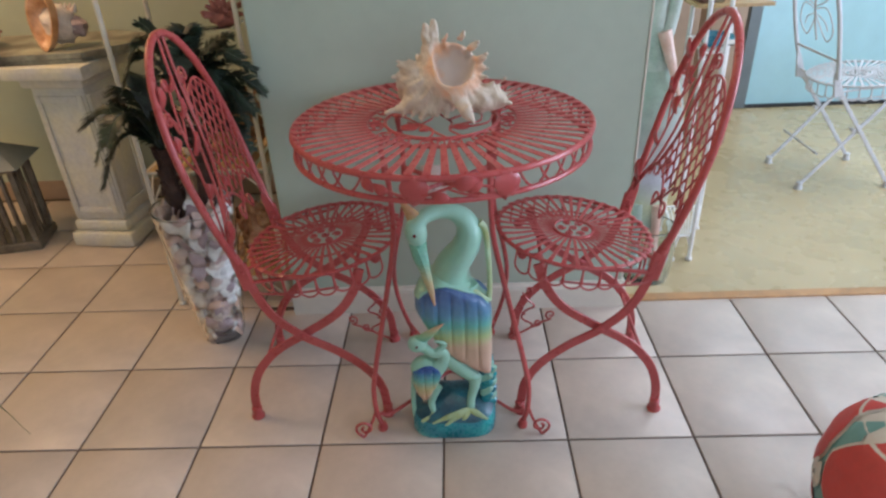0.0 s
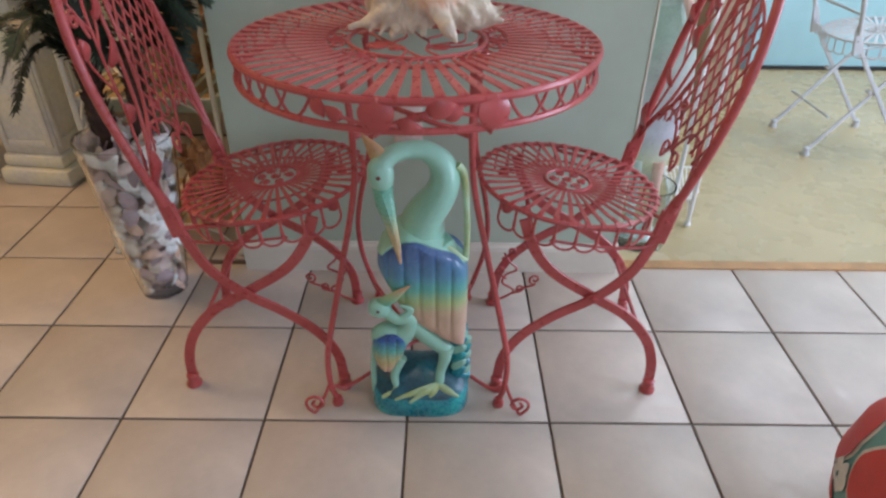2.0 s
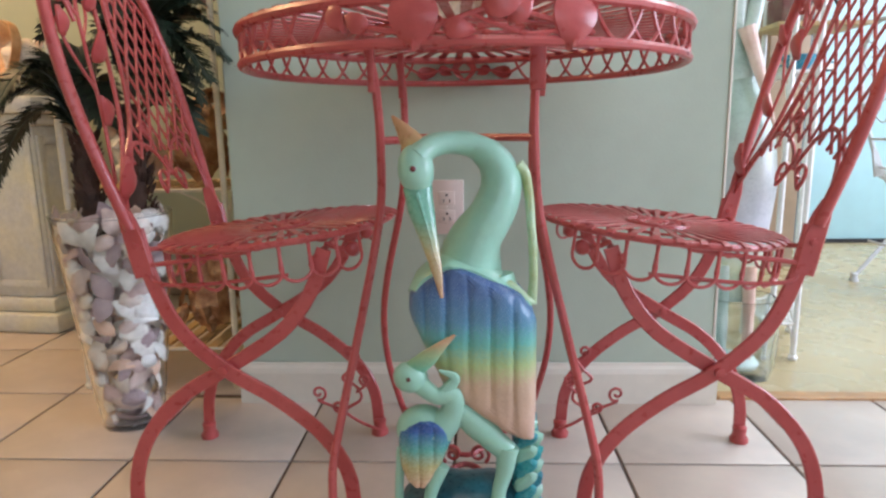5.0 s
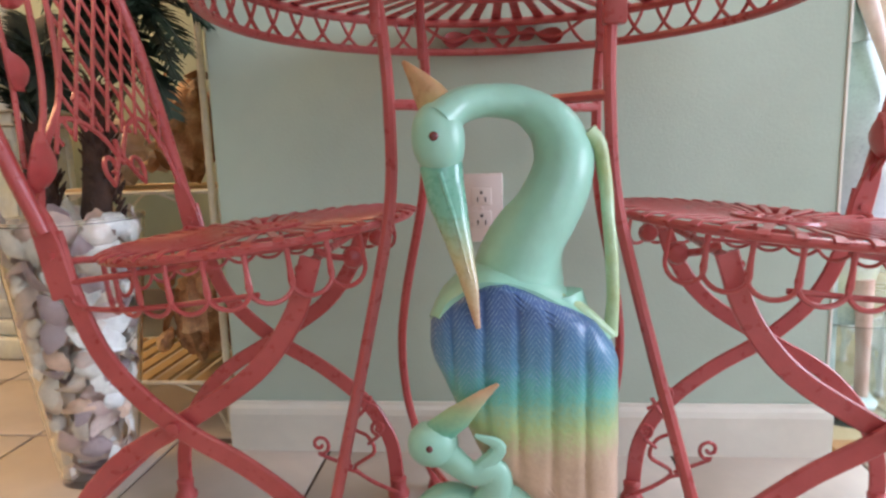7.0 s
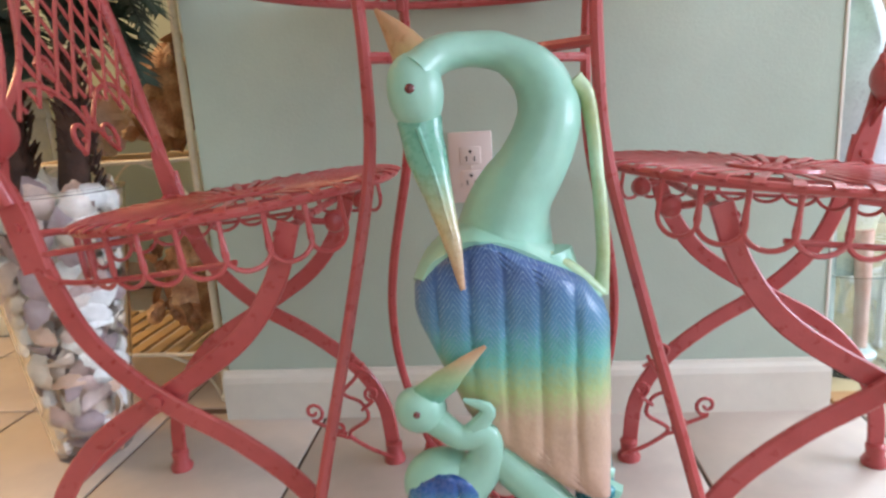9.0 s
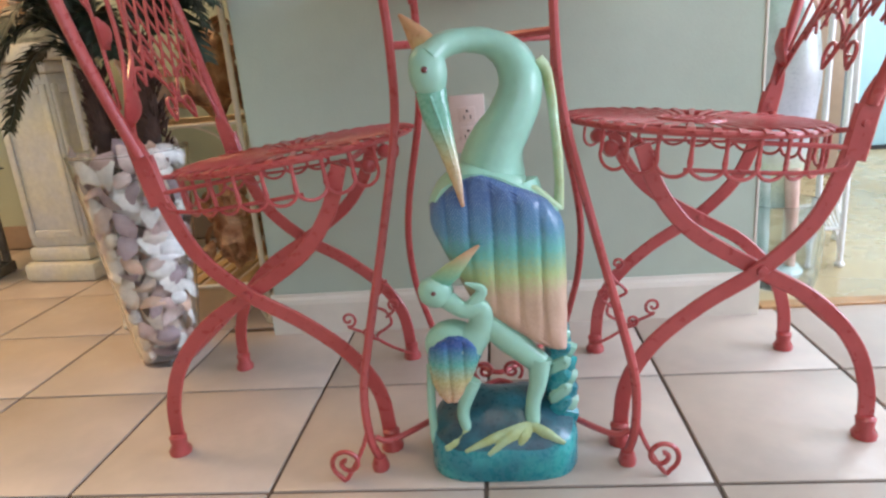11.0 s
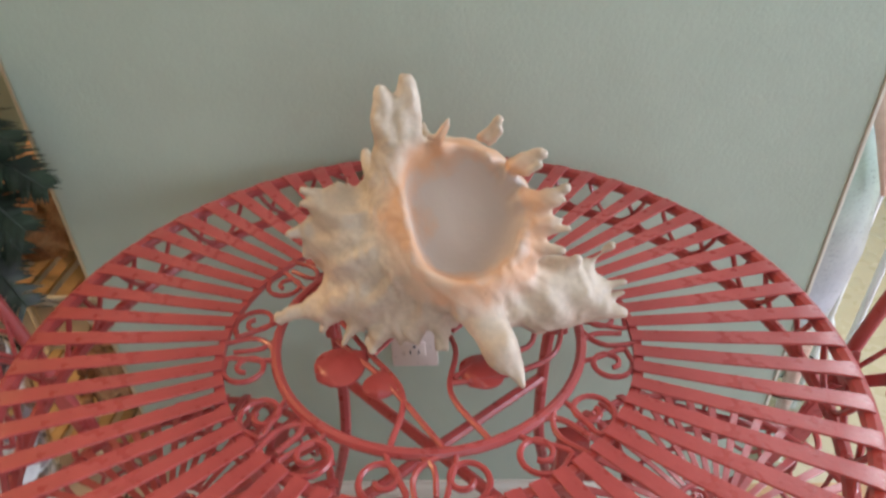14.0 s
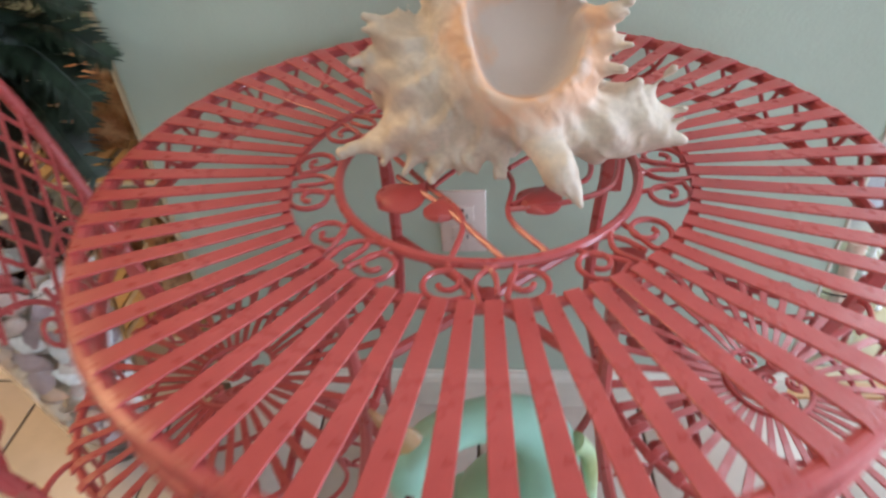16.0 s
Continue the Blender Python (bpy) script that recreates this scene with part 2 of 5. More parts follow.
def blob(bm, centre, radii, rough=0.0, seed=0.0, mat=0, segs=20, rings=14, m=None):
    """A lumpy ellipsoid."""
    made = bmesh.ops.create_uvsphere(bm, u_segments=segs, v_segments=rings, radius=1)["verts"]
    for v in made:
        d = 1 + rough * noise.noise(v.co * 2.3 + Vector((seed, seed * 1.7, 0)))
        v.co = Vector([v.co[k] * radii[k] * d for k in range(3)])
    if m is not None:
        bmesh.ops.transform(bm, matrix=m.to_3x3().to_4x4(), verts=made)
    for v in made:
        v.co += Vector(centre)
    for f in {f for v in made for f in v.link_faces}:
        f.material_index = mat
    return bm


def lathe(rows, n=32, mat=0, cap=True, bm=None):
    """A turned body from rows of (radius, height)."""
    bm = bm or bmesh.new()
    rings = [[bm.verts.new((r * math.cos(2 * math.pi * i / n), r * math.sin(2 * math.pi * i / n), z)) for i in range(n)] for r, z in rows]
    for a, b in zip(rings, rings[1:]):
        for i in range(n):
            bm.faces.new((a[i], a[(i + 1) % n], b[(i + 1) % n], b[i])).material_index = mat
    if cap:
        for r in (rings[0], rings[-1]):
            bm.faces.new(r).material_index = mat
    return bm


def spiral(turns=1.6, r0=0.003, r1=0.017, steps=26, start=0.0):
    """Points of a flat scroll, from its heart outward, in x and y."""
    return [((r0 + (r1 - r0) * i / steps) * math.cos(start + turns * 2 * math.pi * i / steps),
             (r0 + (r1 - r0) * i / steps) * math.sin(start + turns * 2 * math.pi * i / steps), 0.0) for i in range(steps + 1)]


def leaf(length, width, thick=0.0015, bend=0.12):
    """A flat iron leaf in x and y, pointed, from its stalk at the origin along x."""
    bm = bmesh.new()
    n = 10
    top, low = [], []
    for i in range(n + 1):
        t = i / n
        w = width / 2 * math.sin(math.pi * t ** 0.75) ** 0.8 if 0 < t < 1 else 0.0008
        z = bend * length * math.sin(math.pi * t)
        top.append([bm.verts.new((t * length, s * w, z - abs(s) * width * 0.12 + thick)) for s in (-1, 0, 1)])
        low.append([bm.verts.new((t * length, s * w, z - abs(s) * width * 0.12 - thick)) for s in (-1, 0, 1)])
    for i in range(n):
        for j in range(2):
            bm.faces.new((top[i][j], top[i][j + 1], top[i + 1][j + 1], top[i + 1][j]))
            bm.faces.new((low[i][j], low[i + 1][j], low[i + 1][j + 1], low[i][j + 1]))
        bm.faces.new((top[i][0], top[i + 1][0], low[i + 1][0], low[i][0]))
        bm.faces.new((top[i][2], low[i][2], low[i + 1][2], top[i + 1][2]))
    bm.faces.new((top[0][0], low[0][0], low[0][1], low[0][2], top[0][2], top[0][1]))
    bm.faces.new((top[n][0], top[n][1], top[n][2], low[n][2], low[n][1], low[n][0]))
    return bm


def mesh_of(name, bm, mat):
    """A mesh to be shared between alike pieces."""
    ob = part(name, bm, mat, None)
    me = ob.data
    bpy.data.objects.remove(ob)
    return me


# ---- the setting ----
WY, WX0, WX1 = 0.575, -0.482, 0.558
setting("wall_north", boxed((WX0, WY, 0), (WX1, WY + 0.12, 2.6), 0.004), WALL, "pale green painted wall stub behind the table")
setting("wall_north_left", boxed((-3.0, 1.55, 0), (0.55, 1.67, 2.6)), WARMWALL, "cream green wall behind the pedestal")
setting("wall_west", boxed((-3.12, -3.2, 0), (-3.0, 1.67, 2.6)), WARMWALL, "cream green side wall")
setting("wall_divider", boxed((0.43, 0.695, 0), (0.55, 1.55, 2.6)), WALL, "pale green return wall")
setting("wall_blue", boxed((1.72, 2.52, 0.02), (3.6, 2.62, 2.6)), BLUE, "light blue painted wall of the further room")
setting("wall_tan", boxed((0.43, 2.62, 0), (3.6, 2.72, 2.6)), TAN, "tan plaster wall of the further room")
setting("door_1", boxed((1.655, 2.50, 0.005), (1.718, 2.62, 2.1), 0.003), SLATE, "grey door edge beside the blue wall")
setting("baseboard_blue", boxed((1.70, 2.507, 0.0), (3.6, 2.519, 0.022)), BLACK, "black strip along the foot of the blue wall")
bm = box(bmesh.new(), (0.43, 1.55, 0), (0.55, 2.62, 2.6))
setting("wall_divider_far", bm, TAN, "tan return wall")
bm = bmesh.new()
for lo, hi in (((3.6, -3.2, 0), (3.72, -1.4, 2.6)), ((3.6, 0.8, 0), (3.72, 2.72, 2.6)), ((3.6, -1.4, 0), (3.72, 0.8, 0.5)), ((3.6, -1.4, 2.0), (3.72, 0.8, 2.6))):
    box(bm, lo, hi)
setting("wall_east", bm, WALL, "unseen pale green wall with an assumed window opening")
# unseen wall; its window opening is assumed, for the south fill
bm = bmesh.new()
for lo, hi in (((-3.12, -3.32, 0), (-0.2, -3.2, 2.6)), ((2.0, -3.32, 0), (3.72, -3.2, 2.6)), ((-0.2, -3.32, 0), (2.0, -3.2, 0.7)), ((-0.2, -3.32, 2.3), (2.0, -3.2, 2.6))):
    box(bm, lo, hi)
setting("wall_south", bm, WALL, "unseen pale green wall with an assumed window opening")
setting("ceiling", boxed((-3.12, -3.32, 2.6), (3.72, 2.72, 2.7)), CEIL, "plain white ceiling")
setting("floor", boxed((-3.12, -3.32, -0.08), (3.72, 0.592, -0.004)), GROUT, "beige tiled floor with dark grout")
setting("floor_left", boxed((-3.12, 0.592, -0.08), (0.55, 1.67, -0.004)), GROUT, "beige tiled floor with dark grout")
setting("floor_right", boxed((0.56, 0.62, -0.08), (3.72, 2.72, 0.002)), SCREED, "sandy polished floor of the further room")
setting("threshold", boxed((0.585, 0.584, -0.02), (3.6, 0.622, 0.006), 0.003), OAK, "orange wooden strip between the floors")

bm = bmesh.new()
prof = [(0, 0), (-0.014, 0), (-0.014, 0.070), (-0.011, 0.080), (-0.006, 0.086), (-0.004, 0.092), (0, 0.092)]
ends = []
for x in (WX0 - 0.006, WX1 + 0.010):
    ends.append([bm.verts.new((x, WY - 0.001 + y, z)) for y, z in prof])
for j in range(len(prof)):
    bm.faces.new((ends[0][j], ends[0][(j + 1) % 7], ends[1][(j + 1) % 7], ends[1][j]))
bm.faces.new(ends[0]), bm.faces.new(ends[1])
setting("baseboard", bm, CREAM, "cream painted moulded baseboard")
setting("baseboard_return", boxed((WX1 + 0.0005, WY + 0.001, 0), (WX1 + 0.012, WY + 0.121, 0.088), 0.002), CREAM, "cream baseboard round the corner")
setting("trim", boxed((WX1 - 0.001, WY - 0.002, 0.092), (WX1 + 0.004, WY + 0.004, 2.6), 0.001), CREAM, "pale corner bead on the wall's edge")
setting("baseboard_left", boxed((-3.0, 1.535, 0), (0.43, 1.549, 0.09), 0.003), TAN, "brownish baseboard behind the pedestal")

# ---- red iron chairs ----


def back_x(h):
    return -0.165 - 0.30 * h + 0.10 * h * h


def on_back(u, h, lift=0.0):
    """A point of the chair's back: u across, h above the seat."""
    return Vector((back_x(h) + lift, u, 0.45 + h))


def back_width(h):
    if h < 0.22:
        return 0.157 + 0.022 * math.sin(math.pi / 2 * h / 0.22)
    return 0.179 * math.sqrt(max(0.0, 1 - ((h - 0.22) / 0.275) ** 2))


def back_normal(p):
    return (1.0, 0.0, 0.25)


def strip(points, w=0.006, t=0.004, steps=6):
    """A flat iron strip in the chair's back."""
    line = spline([on_back(*p) for p in points], steps) if len(points) > 2 else [on_back(*p) for p in points]
    return sweep(bmesh.new(), line, bar(w, t), ref=back_normal)


def curl(u, h, r=0.017, turns=1.5, start=0.0, flip=1, tail=()):
    """A scroll of flat iron in the chair's back, with a tail that leads away from it."""
    pts = [(u + flip * x, h + y) for x, y, _ in spiral(turns, 0.0035, r, 24, start)]
    return sweep(bmesh.new(), spline([on_back(*p) for p in pts + list(tail)], 3), bar(0.0052, 0.0055), ref=back_normal)


def iron_chair(name, label, mat, group, m, pattern="leaves"):
    chair = thing(name, label, "chair", m, group)
    # seat
    # the seat falls a little towards the back
    fall = Matrix.Translation((0, 0, 0.447)) @ Matrix.Rotation(radians(-5.8), 4, "Y") @ Matrix.Translation((0, 0, -0.447))
    part("seat_rim", hoop(0.184, 0.447, 0.0050), mat, chair, m=fall)
    part("seat_ring", sweep(bmesh.new(), circle(0.100, 0.446, 48), bar(0.006, 0.004), ref=(0, 0, 1), closed=True), mat, chair, m=fall)
    part("rosette_ring", hoop(0.047, 0.450, 0.0035, 36, 6), mat, chair, m=fall)
    n = 38
    bm = bmesh.new()
    line = spline([(0.046, 0, 0.448), (0.10, 0, 0.452), (0.145, 0, 0.452), (0.178, 0, 0.4535), (0.192, 0, 0.4490)], 4)
    sweep(bm, line, bar(0.0095, 0.0025), ref=(0.2, 0, 1), taper=[0.72, 1.25])
    slat_mesh = mesh_of("slat", bm, mat)
    for i in range(n):
        part("slat", slat_mesh, mat, chair, m=fall @ Matrix.Rotation(2 * math.pi * i / n, 4, "Z"))
    scroll_mesh = mesh_of("rosette_scroll", sweep(bmesh.new(), spiral(1.5, 0.002, 0.011, 20), disc(0.0025, 6)), mat)
    for i in range(7):
        a = 2 * math.pi * i / 7
        r = 0.0 if i == 6 else 0.030
        part("rosette_scroll", scroll_mesh, mat, chair, m=fall @ pose(r * math.cos(a * 7 / 6), r * math.sin(a * 7 / 6), 0.451, 0, 0, math.degrees(a) * 1.9))
    # open loops hanging from the rim, each overlapping the next
    loop = [(-0.0195, 0, 0.002), (-0.0205, 0, -0.014), (-0.0215, 0, -0.030)]
    loop += [(0.0220 * math.cos(t), 0, -0.034 - 0.020 * math.sin(t)) for t in np.linspace(math.pi, 0, 11)]
    loop += [(0.0215, 0, -0.030), (0.0205, 0, -0.014), (0.0195, 0, 0.002)]
    loop_mesh = mesh_of("apron_loop", sweep(bmesh.new(), loop, disc(0.0026, 6)), mat)
    for i in range(28):
        a = math.pi + 2 * math.pi * (i + 0.5) / 28
        if abs(math.degrees(a) % 360 - 180) < 40:
            continue
        part("apron_loop", loop_mesh, mat, chair, m=fall @ Matrix.Rotation(a + math.pi / 2, 4, "Z") @ Matrix.Translation((0, 0.182, 0.444)))
    # legs: two crossing flat bars on each side
    for s in (-1, 1):
        y = 0.157 * s
        leg_a = [(-0.165, y, 0.47), (-0.150, y, 0.40), (-0.118, y, 0.325), (-0.056, y, 0.262), (0.020, y, 0.213), (0.083, y, 0.158), (0.120, y, 0.095), (0.130, y, 0.018)]
        y2 = y - 0.010 * s
        leg_b = [(0.098, y2, 0.437), (0.076, y2, 0.375), (0.030, y2, 0.315), (-0.056, y2, 0.258), (-0.130, y2, 0.212), (-0.183, y2, 0.150), (-0.207, y2, 0.085), (-0.212, y2, 0.018)]
        if pattern == "filigree":
            leg_a, leg_b = [(-0.165, y, 0.46), (-0.12, y, 0.38), (0.0, y, 0.22), (0.150, y, 0.018)], [(0.098, y2, 0.437), (0.05, y2, 0.36), (-0.05, y2, 0.23), (-0.212, y2, 0.018)]
        for pts in (leg_a, leg_b):
            leg = part("leg", sweep(bmesh.new(), spline(pts, 6), bar(0.016 if pattern == "filigree" else 0.0220, 0.007), ref=(0, 1, 0)), mat, chair)
            x, yy = pts[-1][0], pts[-1][1]
            part("foot", lathe([(0.0165, 0.0), (0.0175, 0.006), (0.012, 0.016), (0.0135, 0.030), (0.009, 0.034)], 14), mat, leg, m=Matrix.Translation((x, yy, 0)))
        part("rivet", lathe([(0.001, -0.013), (0.007, -0.012), (0.008, 0.0), (0.007, 0.012), (0.001, 0.013)], 10), mat, chair, m=pose(-0.056, y - 0.004 * s, 0.26, 90))
        # a plate that clasps the back's upright, pointed at its top
        plate = [(-0.157, y, 0.402), (-0.162, y, 0.425), (-0.168, y, 0.455), (-0.176, y, 0.482), (-0.182, y, 0.502)]
        clasp = part("bracket", sweep(bmesh.new(), plate, bar(0.030, 0.011), ref=(0, 1, 0), taper=[1.0, 1.0, 0.98, 0.80, 0.50]), mat, chair)
        part("rivet", lathe([(0.001, -0.009), (0.0045, -0.0085), (0.0050, 0.0), (0.0045, 0.0085), (0.001, 0.009)], 10), mat, clasp, m=pose(-0.166, y, 0.447, 90))
        part("seat_arm", sweep(bmesh.new(), [(-0.160, y, 0.417), (-0.10, y, 0.424), (-0.03, y * 1.08, 0.434), (0.0, y * 1.11, 0.440)], bar(0.010, 0.006), ref=(0, 0, 1)), mat, chair)
        part("seat_hoop", rod([(-0.158, y, 0.432), (-0.166, y * 0.90, 0.436), (-0.160, y * 0.72, 0.434), (-0.140, y * 0.62, 0.431)], 0.0038, 6), mat, chair)
        part("side_loop", rod([(-0.152, y, 0.412), (-0.144, y * 1.02, 0.394), (-0.10, y * 1.05, 0.390), (-0.03, y * 1.09, 0.396), (0.05, y * 1.07, 0.404)], 0.0030, 6), mat, chair)
        part("knob", lathe([(0.002, -0.012), (0.010, -0.008), (0.013, 0.0), (0.010, 0.008), (0.002, 0.012)], 12), mat, chair, m=pose(0.128, 0.08 * s, 0.425, 90))
        part("knob_stem", rod([(0.090, 0.10 * s, 0.437), (0.108, 0.090 * s, 0.428), (0.128, 0.080 * s, 0.425)], 0.004, 6), mat, chair)
    part("crossbar", rod([(-0.172, -0.15, 0.158), (-0.172, 0.15, 0.158)], 0.0045), mat, chair)
    part("crossbar", rod([(0.085, -0.147, 0.425), (0.085, 0.147, 0.425)], 0.005), mat, chair)
    # back
    left = [on_back(-back_width(h), h) for h in np.linspace(0.02, 0.44, 22)]
    top = [on_back(0.179 * math.cos(a), 0.22 + 0.275 * math.sin(a)) for a in np.linspace(math.pi * 0.70, math.pi * 0.30, 13)]
    right = [on_back(back_width(h), h) for h in np.linspace(0.44, 0.02, 22)]
    part("back_frame", sweep(bmesh.new(), left + top + right, disc(0.0085, 10)), mat, chair)
    if pattern == "filigree":
        for s in (-1, 1):
            part("wing_wire", strip([(0.0, 0.28), (0.05 * s, 0.40), (0.11 * s, 0.43), (0.14 * s, 0.36), (0.08 * s, 0.30), (0.0, 0.27)], 0.005), mat, chair)
            part("wing_wire", strip([(0.0, 0.26), (0.09 * s, 0.27), (0.13 * s, 0.20), (0.08 * s, 0.15), (0.02 * s, 0.21), (0.0, 0.25)], 0.005), mat, chair)
            part("wing_wire", strip([(0.02 * s, 0.30), (0.06 * s, 0.36), (0.10 * s, 0.38)], 0.004), mat, chair)
            part("wing_wire", strip([(0.02 * s, 0.24), (0.07 * s, 0.22), (0.09 * s, 0.19)], 0.004), mat, chair)
        part("body_wire", strip([(0.0, 0.14), (0.008, 0.22), (0.0, 0.31)], 0.012), mat, chair)
        part("back_rail", strip([(-0.165, 0.09), (0.165, 0.09)], 0.010, 0.006), mat, chair)
        return chair
    part("stem", strip([(-0.004, 0.492), (-0.024, 0.42), (-0.036, 0.34), (-0.050, 0.25), (-0.085, 0.15), (-0.158, 0.055)], 0.0075, 0.005), mat, chair)
    edge = [(0.020, 0.490), (0.006, 0.42), (-0.004, 0.34), (-0.016, 0.25), (-0.050, 0.165), (-0.110, 0.105), (-0.158, 0.035)]
    part("stem", strip(edge, 0.0075, 0.005), mat, chair)
    part("branch", strip([(-0.150, 0.085), (-0.118, 0.18), (-0.100, 0.27), (-0.084, 0.345), (-0.058, 0.40)], 0.006), mat, chair)
    part("branch", strip([(-0.110, 0.215), (-0.142, 0.27), (-0.150, 0.31)], 0.0045), mat, chair)
    part("branch", strip([(-0.098, 0.285), (-0.070, 0.32), (-0.062, 0.345)], 0.0045), mat, chair)
    part("branch", strip([(-0.093, 0.32), (-0.120, 0.36), (-0.126, 0.385)], 0.0045), mat, chair)
    part("scroll", curl(0.034, 0.40, 0.021, 1.5, 1.0, 1, ((0.012, 0.37), (0.002, 0.33))), mat, chair)
    part("scroll", curl(-0.128, 0.345, 0.015, 1.4, 0.0, -1, ((-0.105, 0.31),)), mat, chair)
    part("scroll", curl(-0.070, 0.405, 0.013, 1.4, 2.0, 1), mat, chair)
    for u, h, size, turn in ((-0.128, 0.372, 0.046, 95), (-0.064, 0.330, 0.044, 80), (-0.148, 0.285, 0.040, 110), (-0.090, 0.255, 0.052, 65),
                             (-0.112, 0.165, 0.046, 118), (-0.062, 0.388, 0.034, 60), (-0.147, 0.060, 0.062, 84)):
        frame_m = Matrix.Translation(on_back(u, h, 0.004)) @ Matrix(((0.0, 0.18, 1.0, 0), (1, 0, 0, 0), (0, 0.98, 0.0, 0), (0, 0, 0, 1))).to_3x3().to_4x4() @ Matrix.Rotation(radians(turn), 4, "Z")
        part("leaf", leaf(size, size * 0.66), mat, chair, m=frame_m)

    # lattice of crossing strips, cut to its field
    def inside(u, h):
        lo = 0.125 - 0.35 * max(0.0, abs(u - 0.03) - 0.05)
        left_u = np.interp(h, [0.035, 0.105, 0.165, 0.25, 0.34, 0.42], [-0.158, -0.110, -0.050, -0.016, -0.004, 0.006])
        hi = 0.352 + 0.03 * math.sin(max(0.0, u) / 0.13 * math.pi)
        return lo < h < hi and left_u < u < back_width(h) - 0.004
    for way in (-1, 1):
        for k in range(-14, 22):
            run = []
            for j in range(0, 160):
                h = 0.06 + j * 0.002
                u = 0.0325 * k + way * (h - 0.2) * 0.62
                if inside(u, h):
                    run.append((u, h))
            if len(run) > 8:
                line = [on_back(u, h, 0.0016 * way) for u, h in (run[0], run[len(run) // 2], run[-1])]
                part("lattice_strip", sweep(bmesh.new(), line, bar(0.0056, 0.003), ref=back_normal), mat, chair)
    part("lattice_edge", strip([(0.0, 0.352), (0.05, 0.378), (0.09, 0.380), (0.13, 0.352), (0.150, 0.325)], 0.006), mat, chair)
    part("arch", strip([(-0.156, 0.03), (-0.120, 0.09), (-0.070, 0.135), (-0.025, 0.135), (0.010, 0.115), (0.028, 0.088)], 0.0065), mat, chair)
    part("arch", strip([(0.157, 0.02), (0.152, 0.09), (0.120, 0.142), (0.078, 0.138), (0.048, 0.110), (0.030, 0.085)], 0.0065), mat, chair)
    part("scroll", curl(0.003, 0.080, 0.0200, 1.05, -2.2, 1, ((0.027, 0.098), (0.030, 0.116))), mat, chair)
    part("scroll", curl(0.057, 0.080, 0.0200, 1.05, -2.2, -1, ((0.033, 0.098), (0.031, 0.116))), mat, chair)
    part("scroll", curl(-0.010, 0.160, 0.014, 1.3, 1.2, 1, ((0.004, 0.140),)), mat, chair)
    return chair


chair = iron_chair("bistro_chair", "coral red wrought iron chair with leaf and lattice back", RED, "red bistro chairs", pose(-0.279, 0.257, 0, 0, 0, 1.5))
copy_thing(chair, pose(0.332, 0.254, 0, 0, 0, 178.0))

# ---- red iron table ----
TC = (0.022, 0.242)
table = thing("bistro_table", "round coral red iron table with radial slats against the wall", "table", pose(*TC, 0))
RT, RI, RC, ZT, ZL = 0.326, 0.170, 0.1255, 0.742, 0.694
part("top_rim", hoop(RT + 0.002, ZT - 0.003, 0.0068, 96), RED, table)
part("lower_rim", hoop(RT, ZL, 0.0060, 96), RED, table)
part("inner_ring", sweep(bmesh.new(), circle(RI, ZT - 0.003, 72), bar(0.008, 0.005), ref=(0, 0, 1), closed=True), RED, table)
part("heart_ring", hoop(RC, ZT - 0.002, 0.0042, 64), RED, table)
bm = bmesh.new()
sweep(bm, [(RI - 0.004, 0, ZT + 0.001), (RI + 0.06, 0, ZT + 0.002), (RT - 0.02, 0, ZT + 0.0040), (RT - 0.002, 0, ZT + 0.0042), (RT + 0.003, 0, ZT + 0.0032)],
      bar(0.0150, 0.0024), ref=(0.0, 0.0, 1.0), taper=[0.80, 1.20])
slat_mesh = mesh_of("slat", bm, RED)
for i in range(60):
    part("slat", slat_mesh, RED, table, m=Matrix.Rotation(2 * math.pi * (i + 0.3) / 60, 4, "Z"))
scroll = spline([(x, y, 0) for x, y, _ in spiral(1.35, 0.0050, 0.0195, 20, 0.4)] + [(0.001, -0.0215, 0), (-0.020, -0.0208, 0), (-0.033, -0.010, 0), (-0.036, 0.012, 0)], 3)
scroll_mesh = mesh_of("table_scroll", sweep(bmesh.new(), scroll, disc(0.0023, 6)), RED)
for i in range(17):
    a = 360 * i / 17
    part("table_scroll", scroll_mesh, RED, table, m=Matrix.Rotation(radians(a), 4, "Z") @ pose(0, 0.148, ZT - 0.002, 0, 180 * (i % 2), 8))
# apron between the two rims
w = 2 * math.pi * RT / 44
loop = []
for t in np.linspace(0, 1, 21):
    a = (t - 0.5) * 1.55 * w
    loop.append((RT * math.sin(a / RT), -RT * math.cos(a / RT), ZT - 0.006 - (ZT - ZL - 0.008) * math.sin(math.pi * t) ** 0.8))
loop_mesh = mesh_of("apron_loop", sweep(bmesh.new(), loop, disc(0.0026, 6)), RED)
for i in range(44):
    a = 360 * i / 44
    if min(a, 360 - a) < 28 or abs(a - 180) < 22:
        continue
    part("apron_loop", loop_mesh, RED, table, m=Matrix.Rotation(radians(a), 4, "Z"))


def on_rim(deg, z, out=0.0):
    a = radians(deg)
    return Vector(((RT + out) * math.sin(a), -(RT + out) * math.cos(a), z))


def rim_pose(deg, z, turn, out=0.006):
    """Lays a flat piece against the apron, turned by so many degrees in its plane."""
    return Matrix.Translation(on_rim(deg, z, out)) @ Matrix.Rotation(radians(deg), 4, "Z") @ Matrix.Rotation(radians(90), 4, "X") @ Matrix.Rotation(radians(turn), 4, "Z")


part("vine", sweep(bmesh.new(), spline([on_rim(d, z, 0.003) for d, z in ((-27, .735), (-18, .712), (-8, .702), (0, .716), (7, .726), (16, .716), (26, .703))], 8), disc(0.0032, 6)), RED, table)
